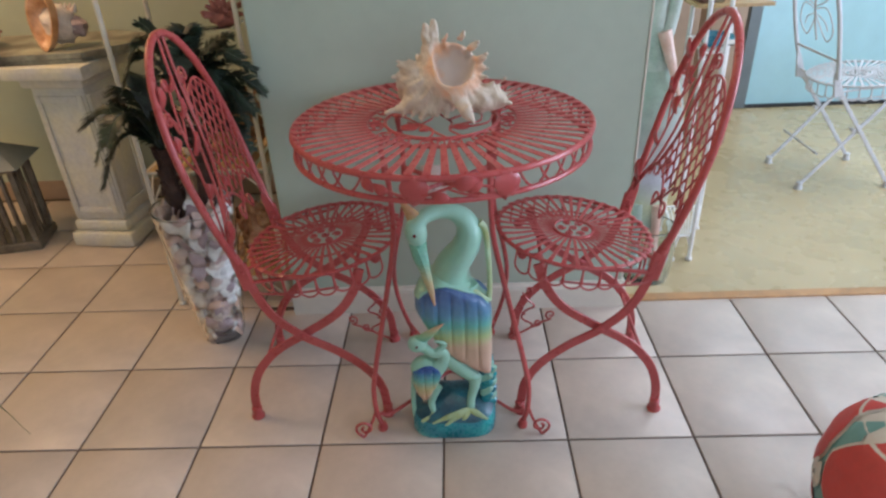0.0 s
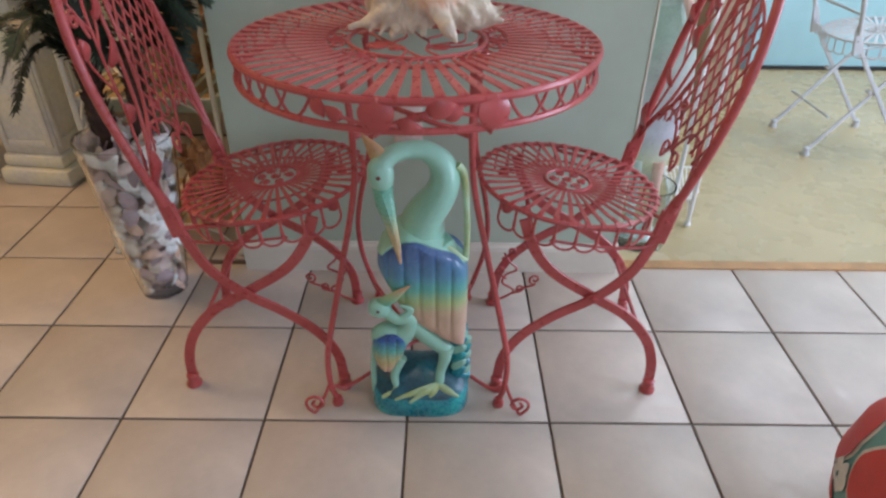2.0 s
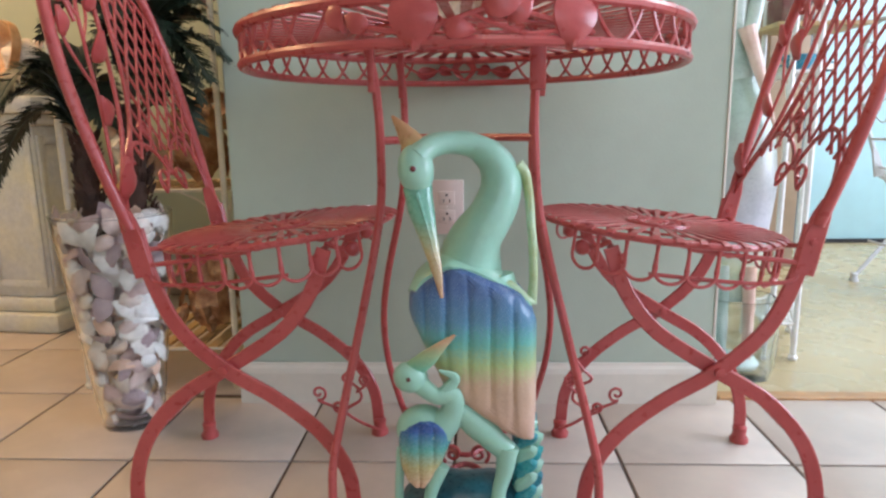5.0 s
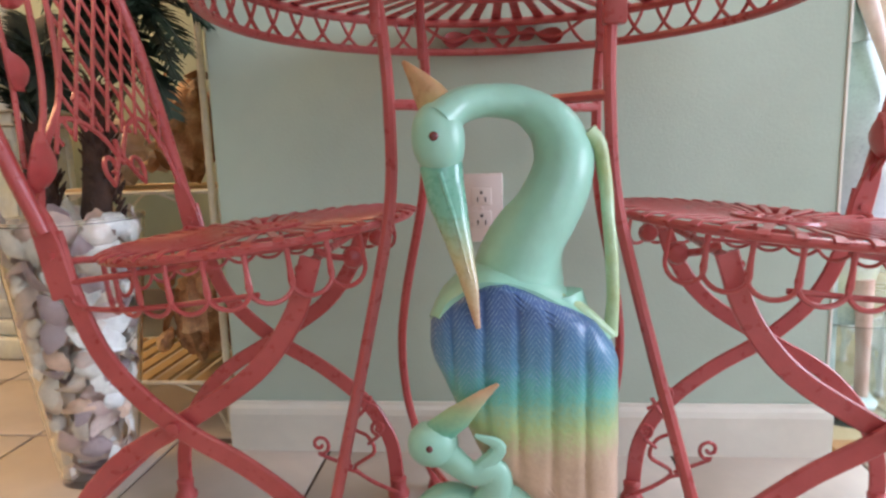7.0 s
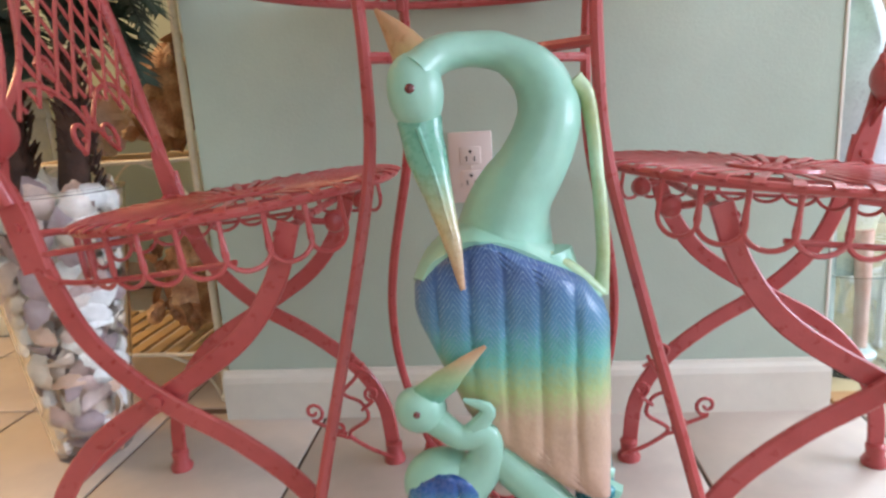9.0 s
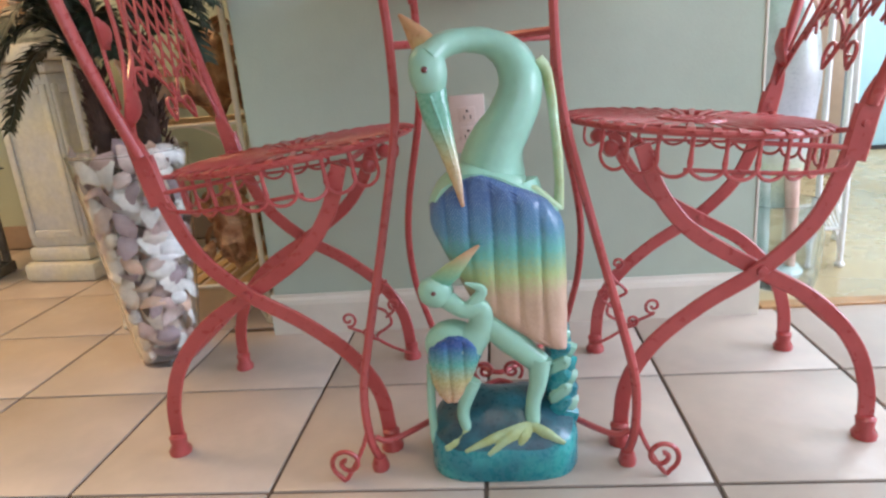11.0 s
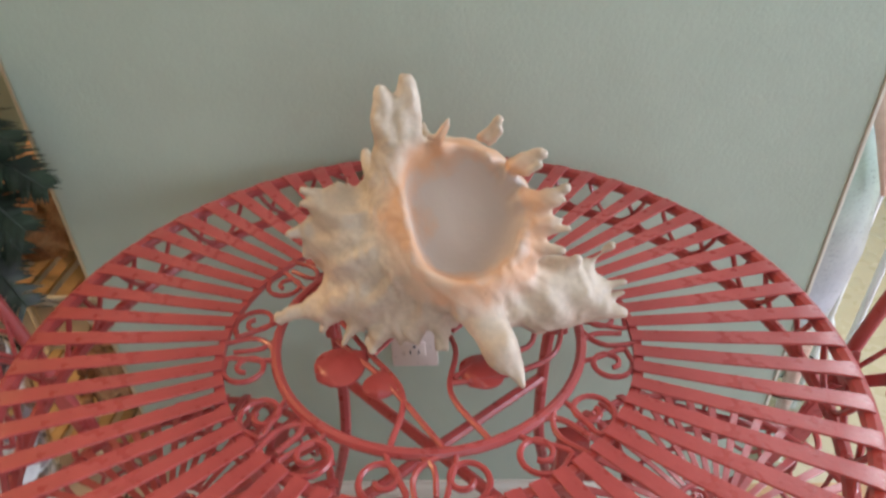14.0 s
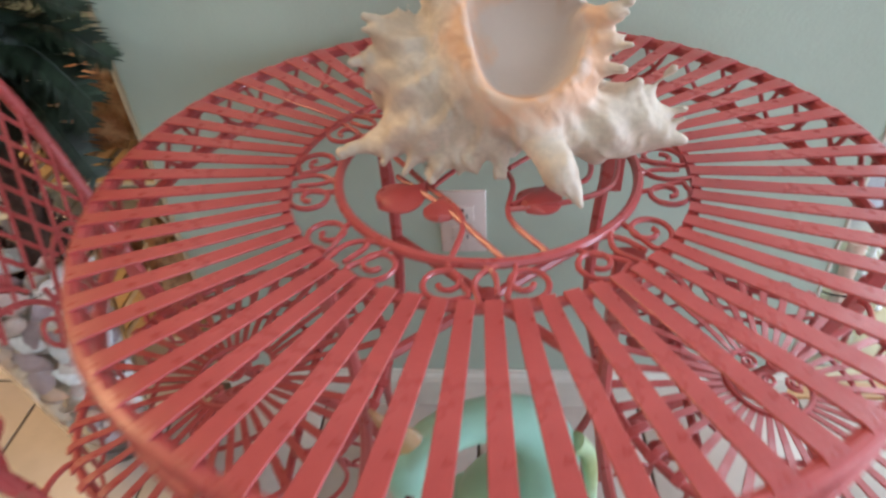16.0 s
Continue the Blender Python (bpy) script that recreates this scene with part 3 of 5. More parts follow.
part("vine", sweep(bmesh.new(), spline([on_rim(d, z, 0.003) for d, z in ((2, .720), (7, .708), (13, .700), (18, .703))], 6), disc(0.0026, 6)), RED, table)
for d, z, turn, size, wide in ((-8, .746, 268, .062, .054), (22, .746, 264, .062, .052), (-25, .736, 300, .034, .024), (4, .726, 10, .048, .030), (-3, .708, 350, .036, .022), (9, .712, 40, .034, .022), (-17, .708, 150, .032, .022)):
    part("leaf", leaf(size, wide), RED, table, m=rim_pose(d, z, turn))
for d, z, turn, size, wide in ((180, .742, 270, .046, .050), (163, .712, 8, .046, .026), (197, .712, 172, .046, .026), (171, .726, 330, .030, .020), (189, .726, 210, .030, .020)):
    part("leaf", leaf(size, wide), RED, table, m=rim_pose(d, z, turn))
part("vine", sweep(bmesh.new(), spline([on_rim(d, z, 0.002) for d, z in ((157, .735), (165, .712), (173, .722), (180, .716), (187, .722), (195, .712), (203, .735))], 8), disc(0.0028, 6)), RED, table)
# flowers and twigs in the heart of the top
z = ZT - 0.002
for pts in ([(-0.025, -0.124), (-0.018, -0.07), (-0.052, -0.02), (-0.10, 0.05)], [(0.015, -0.124), (-0.03, -0.06), (-0.075, -0.01)], [(0.045, -0.115), (0.018, -0.07), (0.022, -0.02), (0.0, 0.03), (-0.02, 0.11)],
            [(0.018, -0.06), (0.06, -0.052), (0.10, -0.03), (0.115, 0.02)], [(0.02, -0.055), (0.05, -0.03), (0.085, -0.015), (0.09, 0.06)], [(-0.045, -0.03), (-0.02, 0.02), (-0.05, 0.08)], [(0.02, 0.0), (0.05, 0.04), (0.04, 0.10)]):
    part("twig", rod([(x, y, z) for x, y in pts], 0.0024, 6, 6), RED, table)
for x, y, turn, size in ((-0.086, -0.052, 38, .048), (-0.036, -0.074, 88, .030), (0.031, -0.060, 50, .042), (0.08, 0.055, 100, .046), (-0.06, 0.06, 120, .046), (0.03, 0.085, 80, .04), (-0.098, 0.03, 90, .036)):
    part("leaf", leaf(size, size * 0.9, 0.0010, 0.03), RED, table, m=pose(x, y, z + 0.002, 0, 0, turn))
# legs
for sx in (-1, 1):
    for sy in (-1, 1):
        y0, y1 = 0.098, 0.192
        pts = [(0.120 * sx, sy * y0, 0.715), (0.112 * sx, sy * y0, 0.66), (0.110 * sx, sy * y0, 0.58), (0.116 * sx, sy * 0.102, 0.48), (0.147 * sx, sy * 0.126, 0.33),
               (0.178 * sx, sy * 0.160, 0.19), (0.190 * sx, sy * 0.180, 0.12), (0.187 * sx, sy * y1, 0.055), (0.176 * sx, sy * y1, 0.016)]
        if sy > 0:  # the rear legs turn inward at the foot
            pts[4:] = [(0.146 * sx, 0.126, 0.34), (0.158 * sx, 0.150, 0.25), (0.154 * sx, 0.170, 0.16), (0.136 * sx, 0.186, 0.075), (0.118 * sx, y1, 0.016)]
        pts = [(x + 0.11 * y * (z / 0.7) ** 2, y, z) for x, y, z in pts]
        leg = part("leg", rod(pts, 0.0064, 8), RED, table)
        part("foot", lathe([(0.012, 0.0), (0.013, 0.006), (0.009, 0.020)], 12), RED, leg, m=Matrix.Translation((pts[-1][0], sy * y1, 0)))
        part("bracket", boxed((0.113 * sx + 0.0108 * sy - 0.008, sy * y0 - 0.010, 0.655), (0.119 * sx + 0.0108 * sy + 0.008, sy * y0 + 0.004, ZT - 0.012), 0.002), RED, leg)
        if sy < 0:
            toe = [(0.190 * sx + sx * (0.0 + y * 1.0), -y1 - 0.004, 0.030 + x) for x, y, _ in spiral(1.45, 0.005, 0.025, 24, 0.2)]
            toe = [Vector(p) + Vector((0.026 * sx, -0.026, 0)) for p in toe] + [Vector((0.200 * sx, -y1 - 0.010, 0.034)), Vector((0.190 * sx, -y1, 0.060))]
            part("foot_scroll", sweep(bmesh.new(), spline(toe, 3), disc(0.0036, 6)), RED, leg)
        if sy > 0:
            # a wandering vine of wire with curled ends beside the rear leg
            ys = y1 - 0.045
            vine = [(0.170, 0.020), (0.212, 0.040), (0.236, 0.062), (0.206, 0.086), (0.214, 0.112), (0.240, 0.128), (0.220, 0.152), (0.206, 0.176)]
            part("leg_vine", rod([(sx * x, ys, z) for x, z in vine], 0.0031, 6), RED, leg)
            for xc, zc, r, fl, tail in ((0.224, 0.186, 0.0105, 1, (0.200, 0.160)), (0.288, 0.100, 0.0160, -1, (0.240, 0.062)), (0.196, 0.128, 0.0120, 1, (0.214, 0.100)), (0.250, 0.072, 0.0110, 1, (0.228, 0.052))):
                pts = [(sx * (xc + fl * y), ys - 0.004, zc + x) for x, y, _ in spiral(1.25, 0.003, r, 18, 1.6)]
                pts.append((sx * tail[0], ys, tail[1]))
                part("leg_scroll", sweep(bmesh.new(), spline(pts, 3), disc(0.0029, 6)), RED, leg)
# two rails that cross under the top, from leg to leg
part("rail", rod([(-0.118, -0.098, 0.588), (0.118, 0.098, 0.588)], 0.0058), RED, table)
part("rail", rod([(0.102, -0.098, 0.590), (-0.102, 0.098, 0.590)], 0.0058), RED, table)
part("rail_joint", lathe([(0.002, -0.010), (0.009, -0.007), (0.0095, 0.007), (0.002, 0.010)], 14), RED, table, m=Matrix.Translation((0.0, 0.0, 0.589)))
part("stretcher", rod([(-0.180, -0.190, 0.05), (-0.150, -0.180, 0.042), (-0.06, -0.10, 0.05), (0.0, -0.05, 0.06), (0.06, -0.10, 0.05), (0.150, -0.180, 0.042), (0.180, -0.190, 0.05)], 0.0045, 6), RED, table)
part("stretcher", rod([(-0.128, 0.190, 0.05), (-0.06, 0.06, 0.055), (0.0, -0.02, 0.06), (0.06, 0.06, 0.055), (0.128, 0.190, 0.05)], 0.0045, 6), RED, table)
for fl in (-1, 1):
    part("stretcher_scroll", sweep(bmesh.new(), [(fl * (0.022 + y), -0.05, 0.078 + x) for x, y, _ in spiral(1.4, 0.003, 0.018, 20)], disc(0.003, 6)), RED, table)

# ---- carved birds: one plain shape ----
MINT = material("mint_green_paint", (0.35, 0.60, 0.47), 0.40, vary=0.07, scale=9, grain=0.16, grain_scale=70, coat=0.22, second=(0.29, 0.56, 0.43))
PLUME = material("plumage_paint_blue_to_peach", (0, 0, 0), 0.38, vary=0.08, scale=30, grain=0.20, grain_scale=160, coat=0.22, span=(0.19, 0.425), streaks=0.46,
                 ramp=[(0.0, (0.56, 0.36, 0.27)), (0.30, (0.56, 0.39, 0.27)), (0.42, (0.40, 0.50, 0.22)), (0.55, (0.13, 0.42, 0.35)), (0.68, (0.08, 0.23, 0.37)), (0.86, (0.05, 0.11, 0.28)), (1.0, (0.035, 0.08, 0.23))])
PLUME2 = material("chick_plumage_paint", (0, 0, 0), 0.28, vary=0.10, scale=30, grain=0.2, grain_scale=160, coat=0.4, span=(0.115, 0.212),
                  ramp=[(0.0, (0.60, 0.36, 0.24)), (0.30, (0.50, 0.46, 0.22)), (0.55, (0.13, 0.42, 0.36)), (0.85, (0.03, 0.10, 0.34)), (1.0, (0.03, 0.08, 0.28))])
BEAK = material("beak_paint_green_to_tan", (0, 0, 0), 0.3, vary=0.08, scale=20, coat=0.4, span=(0.385, 0.52), ramp=[(0.0, (0.55, 0.32, 0.20)), (0.42, (0.50, 0.42, 0.22)), (0.75, (0.20, 0.45, 0.32)), (1.0, (0.18, 0.43, 0.31))])
ORANGE = material("orange_crest_paint", (0.54, 0.27, 0.13), 0.35, vary=0.15, scale=20, coat=0.3, second=(0.42, 0.42, 0.18))
LIME = material("lime_yellow_paint", (0.45, 0.52, 0.22), 0.42, vary=0.15, scale=22, coat=0.15, second=(0.44, 0.62, 0.42))
TEAL = material("teal_water_paint", (0.03, 0.26, 0.34), 0.3, vary=0.25, scale=16, grain=0.2, coat=0.4, second=(0.04, 0.33, 0.33))
DEEP = material("dark_petrol_paint", (0.02, 0.09, 0.13), 0.35, vary=0.3, scale=18, grain=0.2, coat=0.3, second=(0.03, 0.16, 0.21))
TUFT = material("chick_tuft_paint_green_to_tan", (0, 0, 0), 0.4, vary=0.1, scale=24, coat=0.2, span=(0.285, 0.335), ramp=[(0.0, (0.16, 0.46, 0.32)), (0.45, (0.34, 0.46, 0.25)), (0.8, (0.52, 0.36, 0.22)), (1.0, (0.55, 0.33, 0.20))])
EYE = material("dark_red_eye_paint", (0.12, 0.02, 0.02), 0.2, vary=0.1, coat=0.5)


def flat_body(bm, rows, y_front, y_back, bulge, ridges=0, depth=0.0025, mat=0, n=30):
    """A carved shield between left and right edges (rows of z, x0, x1), swelling to the front, with grooves between feathers."""
    front, back = [], []
    for z, x0, x1 in rows:
        f, b = [], []
        for j in range(n + 1):
            u = j / n
            swell = math.sqrt(max(0.0, 1 - (2 * u - 1) ** 4))
            y = y_front + bulge * (1 - swell)
            if ridges:
                y += depth * (1 - abs(math.sin(math.pi * (x0 + (x1 - x0) * u) / ridges))) ** 3 * 1.6
            f.append(bm.verts.new((x0 + (x1 - x0) * u, y, z)))
            b.append(bm.verts.new((x0 + (x1 - x0) * u, y_back, z)))
        front.append(f), back.append(b)
    for i in range(len(rows) - 1):
        for j in range(n):
            for g in (front, back):
                bm.faces.new((g[i][j], g[i][j + 1], g[i + 1][j + 1], g[i + 1][j])).material_index = mat
        for j in (0, n):
            bm.faces.new((front[i][j], front[i + 1][j], back[i + 1][j], back[i][j])).material_index = mat
    for i in (0, len(rows) - 1):
        for j in range(n):
            bm.faces.new((front[i][j], front[i][j + 1], back[i][j + 1], back[i][j])).material_index = mat
    return bm


def rows_between(table_rows, n):
    zs = [r[0] for r in table_rows]
    return [(z, float(np.interp(z, zs, [r[1] for r in table_rows])), float(np.interp(z, zs, [r[2] for r in table_rows]))) for z in np.linspace(zs[0], zs[-1], n)]


def limb(bm, pts, radii, mat=0, k=14, flat=1.0):
    """A limb with a changing girth."""
    line = spline(pts, 6)
    n = len(line)
    sizes = [float(np.interp(i / (n - 1), np.linspace(0, 1, len(radii)), radii)) for i in range(n)]
    prof = [(math.cos(2 * math.pi * j / k), flat * math.sin(2 * math.pi * j / k)) for j in range(k)]
    return sweep(bm, line, prof, ref=(0, 1, 0), taper=sizes, mat=mat)


bm = bmesh.new()
# base block with a sloping top
n = 40
for ring_set in [[(1.0, 0.0), (1.03, 0.006), (1.03, 0.035), (0.98, 0.050), (0.80, 0.064), (0.45, 0.078), (0.02, 0.084)]]:
    rings = []
    for s, z in ring_set:
        ring = []
        for i in range(n):
            a = 2 * math.pi * i / n
            c, d = math.cos(a), math.sin(a)
            x = 0.027 + 0.101 * s * math.copysign(abs(c) ** 0.55, c)
            y = 0.072 + 0.060 * s * math.copysign(abs(d) ** 0.75, d)
            ring.append(bm.verts.new((x, y, z + (0.30 * (y - 0.02) if z > 0.03 else 0) + (0.004 * noise.noise(Vector((x, y, z)) * 30) if z > 0 else 0))))
        rings.append(ring)
    for i, (a, b) in enumerate(zip(rings, rings[1:])):
        for j in range(n):
            bm.faces.new((a[j], a[(j + 1) % n], b[(j + 1) % n], b[j])).material_index = 6 if i < 3 else 7
    bm.faces.new(rings[0]).material_index = 6
    bm.faces.new(rings[-1]).material_index = 7
# plumage shield
flat_body(bm, rows_between([(0.184, 0.095, 0.121), (0.192, 0.072, 0.122), (0.23, 0.015, 0.123), (0.26, -0.010, 0.123), (0.31, -0.033, 0.123), (0.345, -0.049, 0.122), (0.362, -0.053, 0.117), (0.383, -0.051, 0.100), (0.398, -0.040, 0.076), (0.407, -0.030, 0.056), (0.416, -0.012, 0.036), (0.421, 0.004, 0.020)], 44),
          0.038, 0.130, 0.030, 0.030, 0.0026, 1, 60)
# body under the plumage, at its right flank and below
limb(bm, [(0.03, 0.085, 0.40), (0.04, 0.085, 0.33), (0.055, 0.088, 0.25), (0.075, 0.09, 0.19)], [0.062, 0.072, 0.062, 0.035], 0, 18, 0.5)
limb(bm, [(-0.046, 0.080, 0.380), (-0.030, 0.090, 0.402), (0.004, 0.100, 0.420), (0.055, 0.098, 0.406), (0.116, 0.084, 0.362)], [0.009, 0.013, 0.016, 0.014, 0.006], 0, 14, 3.4)
limb(bm, [(0.056, 0.072, 0.411), (0.086, 0.072, 0.393), (0.116, 0.074, 0.366)], [0.003, 0.0065, 0.0060], 4, 10, 1.0)
# neck and head
limb(bm, [(-0.040, 0.070, 0.565), (-0.020, 0.084, 0.581), (0.007, 0.096, 0.585), (0.038, 0.104, 0.580), (0.065, 0.106, 0.560), (0.075, 0.104, 0.531), (0.0700, 0.100, 0.5055), (0.0585, 0.100, 0.482), (0.044, 0.104, 0.459), (0.034, 0.110, 0.434), (0.030, 0.114, 0.408)],
     [0.018, 0.0160, 0.0150, 0.0172, 0.0235, 0.0280, 0.0295, 0.032, 0.036, 0.042, 0.046], 0, 20, 1.30)
blob(bm, (-0.039, 0.068, 0.551), (0.0240, 0.0235, 0.0335), 0.0, 1, 0, 24, 16, Matrix.Rotation(radians(-6), 4, "Y"))
limb(bm, [(-0.0375, 0.068, 0.528), (-0.0325, 0.060, 0.500), (-0.023, 0.049, 0.466), (-0.013, 0.038, 0.427), (-0.0045, 0.030, 0.386)], [0.0195, 0.0178, 0.0125, 0.0080, 0.0022], 2, 14, 0.72)
limb(bm, [(-0.0365, 0.046, 0.522), (-0.029, 0.0465, 0.496), (-0.020, 0.0395, 0.466), (-0.011, 0.0318, 0.430)], [0.0024, 0.0022, 0.0018, 0.001], 2, 6, 0.8)
limb(bm, [(-0.036, 0.072, 0.572), (-0.049, 0.076, 0.594), (-0.070, 0.080, 0.622)], [0.020, 0.0135, 0.0015], 3, 10, 0.55)
limb(bm, [(0.096, 0.100, 0.554), (0.109, 0.100, 0.535), (0.1165, 0.094, 0.47), (0.1185, 0.081, 0.41), (0.1165, 0.08, 0.365)], [0.010, 0.0068, 0.0062, 0.0064, 0.007], 4, 10, 1.0)
blob(bm, (-0.0405, 0.0452, 0.553), (0.0042, 0.003, 0.0042), 0, 0, 8, 12, 8)
# thigh, leg and foot of the large bird
limb(bm, [(0.000, 0.058, 0.232), (0.042, 0.052, 0.196), (0.082, 0.052, 0.158)], [0.017, 0.019, 0.016], 0, 14, 0.8)
limb(bm, [(0.082, 0.052, 0.166), (0.078, 0.048, 0.130), (0.070, 0.044, 0.100), (0.068, 0.040, 0.062)], [0.017, 0.012, 0.010, 0.010], 0, 12, 0.9)
for tip in ((-0.026, 0.016, 0.046), (0.006, 0.012, 0.043), (0.110, 0.022, 0.052), (0.046, 0.018, 0.045)):
    limb(bm, [(0.066, 0.036, 0.070), ((0.066 + tip[0]) / 2, (0.030 + tip[1]) / 2, 0.064), tip], [0.011, 0.008, 0.003], 4, 8, 0.7)
# the chick
blob(bm, (-0.051, 0.046, 0.271), (0.024, 0.019, 0.022), 0, 2, 0, 16, 12)
limb(bm, [(-0.047, 0.044, 0.281), (-0.026, 0.036, 0.302), (0.011, 0.030, 0.336)], [0.014, 0.0125, 0.0015], 9, 10, 0.6)
limb(bm, [(-0.040, 0.044, 0.262), (-0.016, 0.040, 0.246), (0.006, 0.042, 0.246), (0.004, 0.048, 0.215), (-0.020, 0.050, 0.185)], [0.014, 0.012, 0.014, 0.018, 0.026], 0, 14, 0.7)
limb(bm, [(-0.006, 0.040, 0.250), (0.010, 0.038, 0.272), (-0.012, 0.036, 0.284)], [0.009, 0.007, 0.002], 0, 8, 0.8)
flat_body(bm, rows_between([(0.114, -0.050, -0.030), (0.124, -0.062, -0.020), (0.150, -0.069, -0.006), (0.175, -0.071, 0.004), (0.192, -0.068, 0.006), (0.203, -0.055, -0.004), (0.210, -0.038, -0.024)], 22), 0.030, 0.080, 0.020, 0.020, 0.002, 5, 32)
blob(bm, (-0.034, 0.056, 0.190), (0.040, 0.024, 0.035), 0, 3, 0, 18, 12)
limb(bm, [(-0.010, 0.046, 0.140), (-0.026, 0.042, 0.095), (-0.020, 0.036, 0.060)], [0.012, 0.009, 0.007], 0, 10, 0.9)
limb(bm, [(-0.020, 0.036, 0.066), (-0.036, 0.028, 0.052), (-0.054, 0.022, 0.048)], [0.009, 0.009, 0.004], 4, 8, 0.7)
limb(bm, [(-0.068, 0.058, 0.16), (-0.072, 0.056, 0.10), (-0.071, 0.050, 0.04)], [0.006, 0.006, 0.006], 0, 8)
blob(bm, (-0.052, 0.0265, 0.274), (0.0033, 0.0024, 0.0033), 0, 0, 8, 10, 6)
# waves of grass beside the leg
for k in range(6):
    z0 = 0.06 + 0.020 * k
    limb(bm, [(0.128, 0.078, z0), (0.105, 0.066 + 0.002 * k, z0 + 0.016), (0.118, 0.062, z0 + 0.036), (0.098, 0.066, z0 + 0.030)], [0.014, 0.013, 0.008, 0.003], 0 if k % 2 else 6, 8, 0.7)
limb(bm, [(0.112, 0.085, 0.05), (0.112, 0.085, 0.12), (0.108, 0.085, 0.20)], [0.022, 0.022, 0.018], 6, 12, 0.7)
for v in bm.verts:  # facets and dents of the knife
    v.co += noise.noise_vector(v.co * 38) * 0.0011
statue = part("bird_statue", bm, [MINT, PLUME, BEAK, ORANGE, LIME, PLUME2, TEAL, DEEP, EYE, TUFT], None)
tagged(statue, "carved wooden heron and chick painted mint, blue and peach on tiles", "statue")

# ---- spiny sea shell on the table ----
MOUTH = Vector((0.045, 0.228, 0.860))
nrm = Vector((-0.06, -0.74, 0.66)).normalized()
ax = (Vector((0.62, 0.1, 0.42)) - nrm * Vector((0.62, 0.1, 0.42)).dot(nrm)).normalized()
ay = nrm.cross(ax)
if ay.z < 0:
    ay = -ay
SIDE = (Vector((-0.9, 0, -0.25)) - nrm * Vector((-0.9, 0, -0.25)).dot(nrm)).normalized()  # towards the smooth inner lip


def shell_material():
    """Cream outside; peach and then pearly pink towards the mouth."""
    m = material("cream_spiny_shell", (0.62, 0.51, 0.39), 0.5, vary=0.14, scale=26, grain=0.22, grain_scale=90, second=(0.70, 0.61, 0.50))
    n, link = m.node_tree.nodes, m.node_tree.links.new
    bsdf = n["Principled BSDF"]
    outside = bsdf.inputs["Base Color"].links[0].from_socket
    tex, shift, size, cloud, add, ramp, mix = (n.new("ShaderNode" + k) for k in ("TexCoord", "VectorMath", "VectorMath", "TexNoise", "MapRange", "ValToRGB", "Mix"))
    shift.operation, size.operation = "SUBTRACT", "LENGTH"
    centre = MOUTH - nrm * 0.016 - SIDE * 0.011
    shift.inputs[1].default_value = centre
    link(tex.outputs["Object"], shift.inputs[0])
    link(shift.outputs["Vector"], size.inputs[0])
    cloud.inputs["Scale"].default_value, cloud.inputs["Detail"].default_value = 34, 3
    link(tex.outputs["Object"], cloud.inputs["Vector"])
    wob, total = n.new("ShaderNodeMath"), n.new("ShaderNodeMath")
    wob.operation, total.operation = "MULTIPLY_ADD", "ADD"
    link(cloud.outputs["Fac"], wob.inputs[0])
    wob.inputs[1].default_value, wob.inputs[2].default_value = 0.034, -0.017
    link(size.outputs["Value"], total.inputs[0])
    link(wob.outputs[0], total.inputs[1])
    add.inputs["From Min"].default_value, add.inputs["From Max"].default_value = 0.0, 0.10
    link(total.outputs[0], add.inputs["Value"])
    link(add.outputs[0], ramp.inputs[0])
    e = ramp.color_ramp.elements
    e[0].position, e[0].color = 0.40, (0.66, 0.57, 0.51, 1)
    e[1].position, e[1].color = 0.52, (0.78, 0.46, 0.27, 1)
    last = e.new(0.66)
    last.color = (0.76, 0.56, 0.42, 1)
    gate = n.new("ShaderNodeMapRange")
    gate.inputs["From Min"].default_value, gate.inputs["From Max"].default_value = 0.058, 0.074
    link(total.outputs[0], gate.inputs["Value"])
    mix.data_type = "RGBA"
    link(gate.outputs[0], mix.inputs[0])
    link(ramp.outputs[0], mix.inputs[6])
    link(outside, mix.inputs[7])
    link(mix.outputs[2], bsdf.inputs["Base Color"])
    return m


def smooth_min(a, b, k):
    h = np.clip(0.5 + 0.5 * (b - a) / k, 0, 1)
    return b + (a - b) * h - k * h * (1 - h)


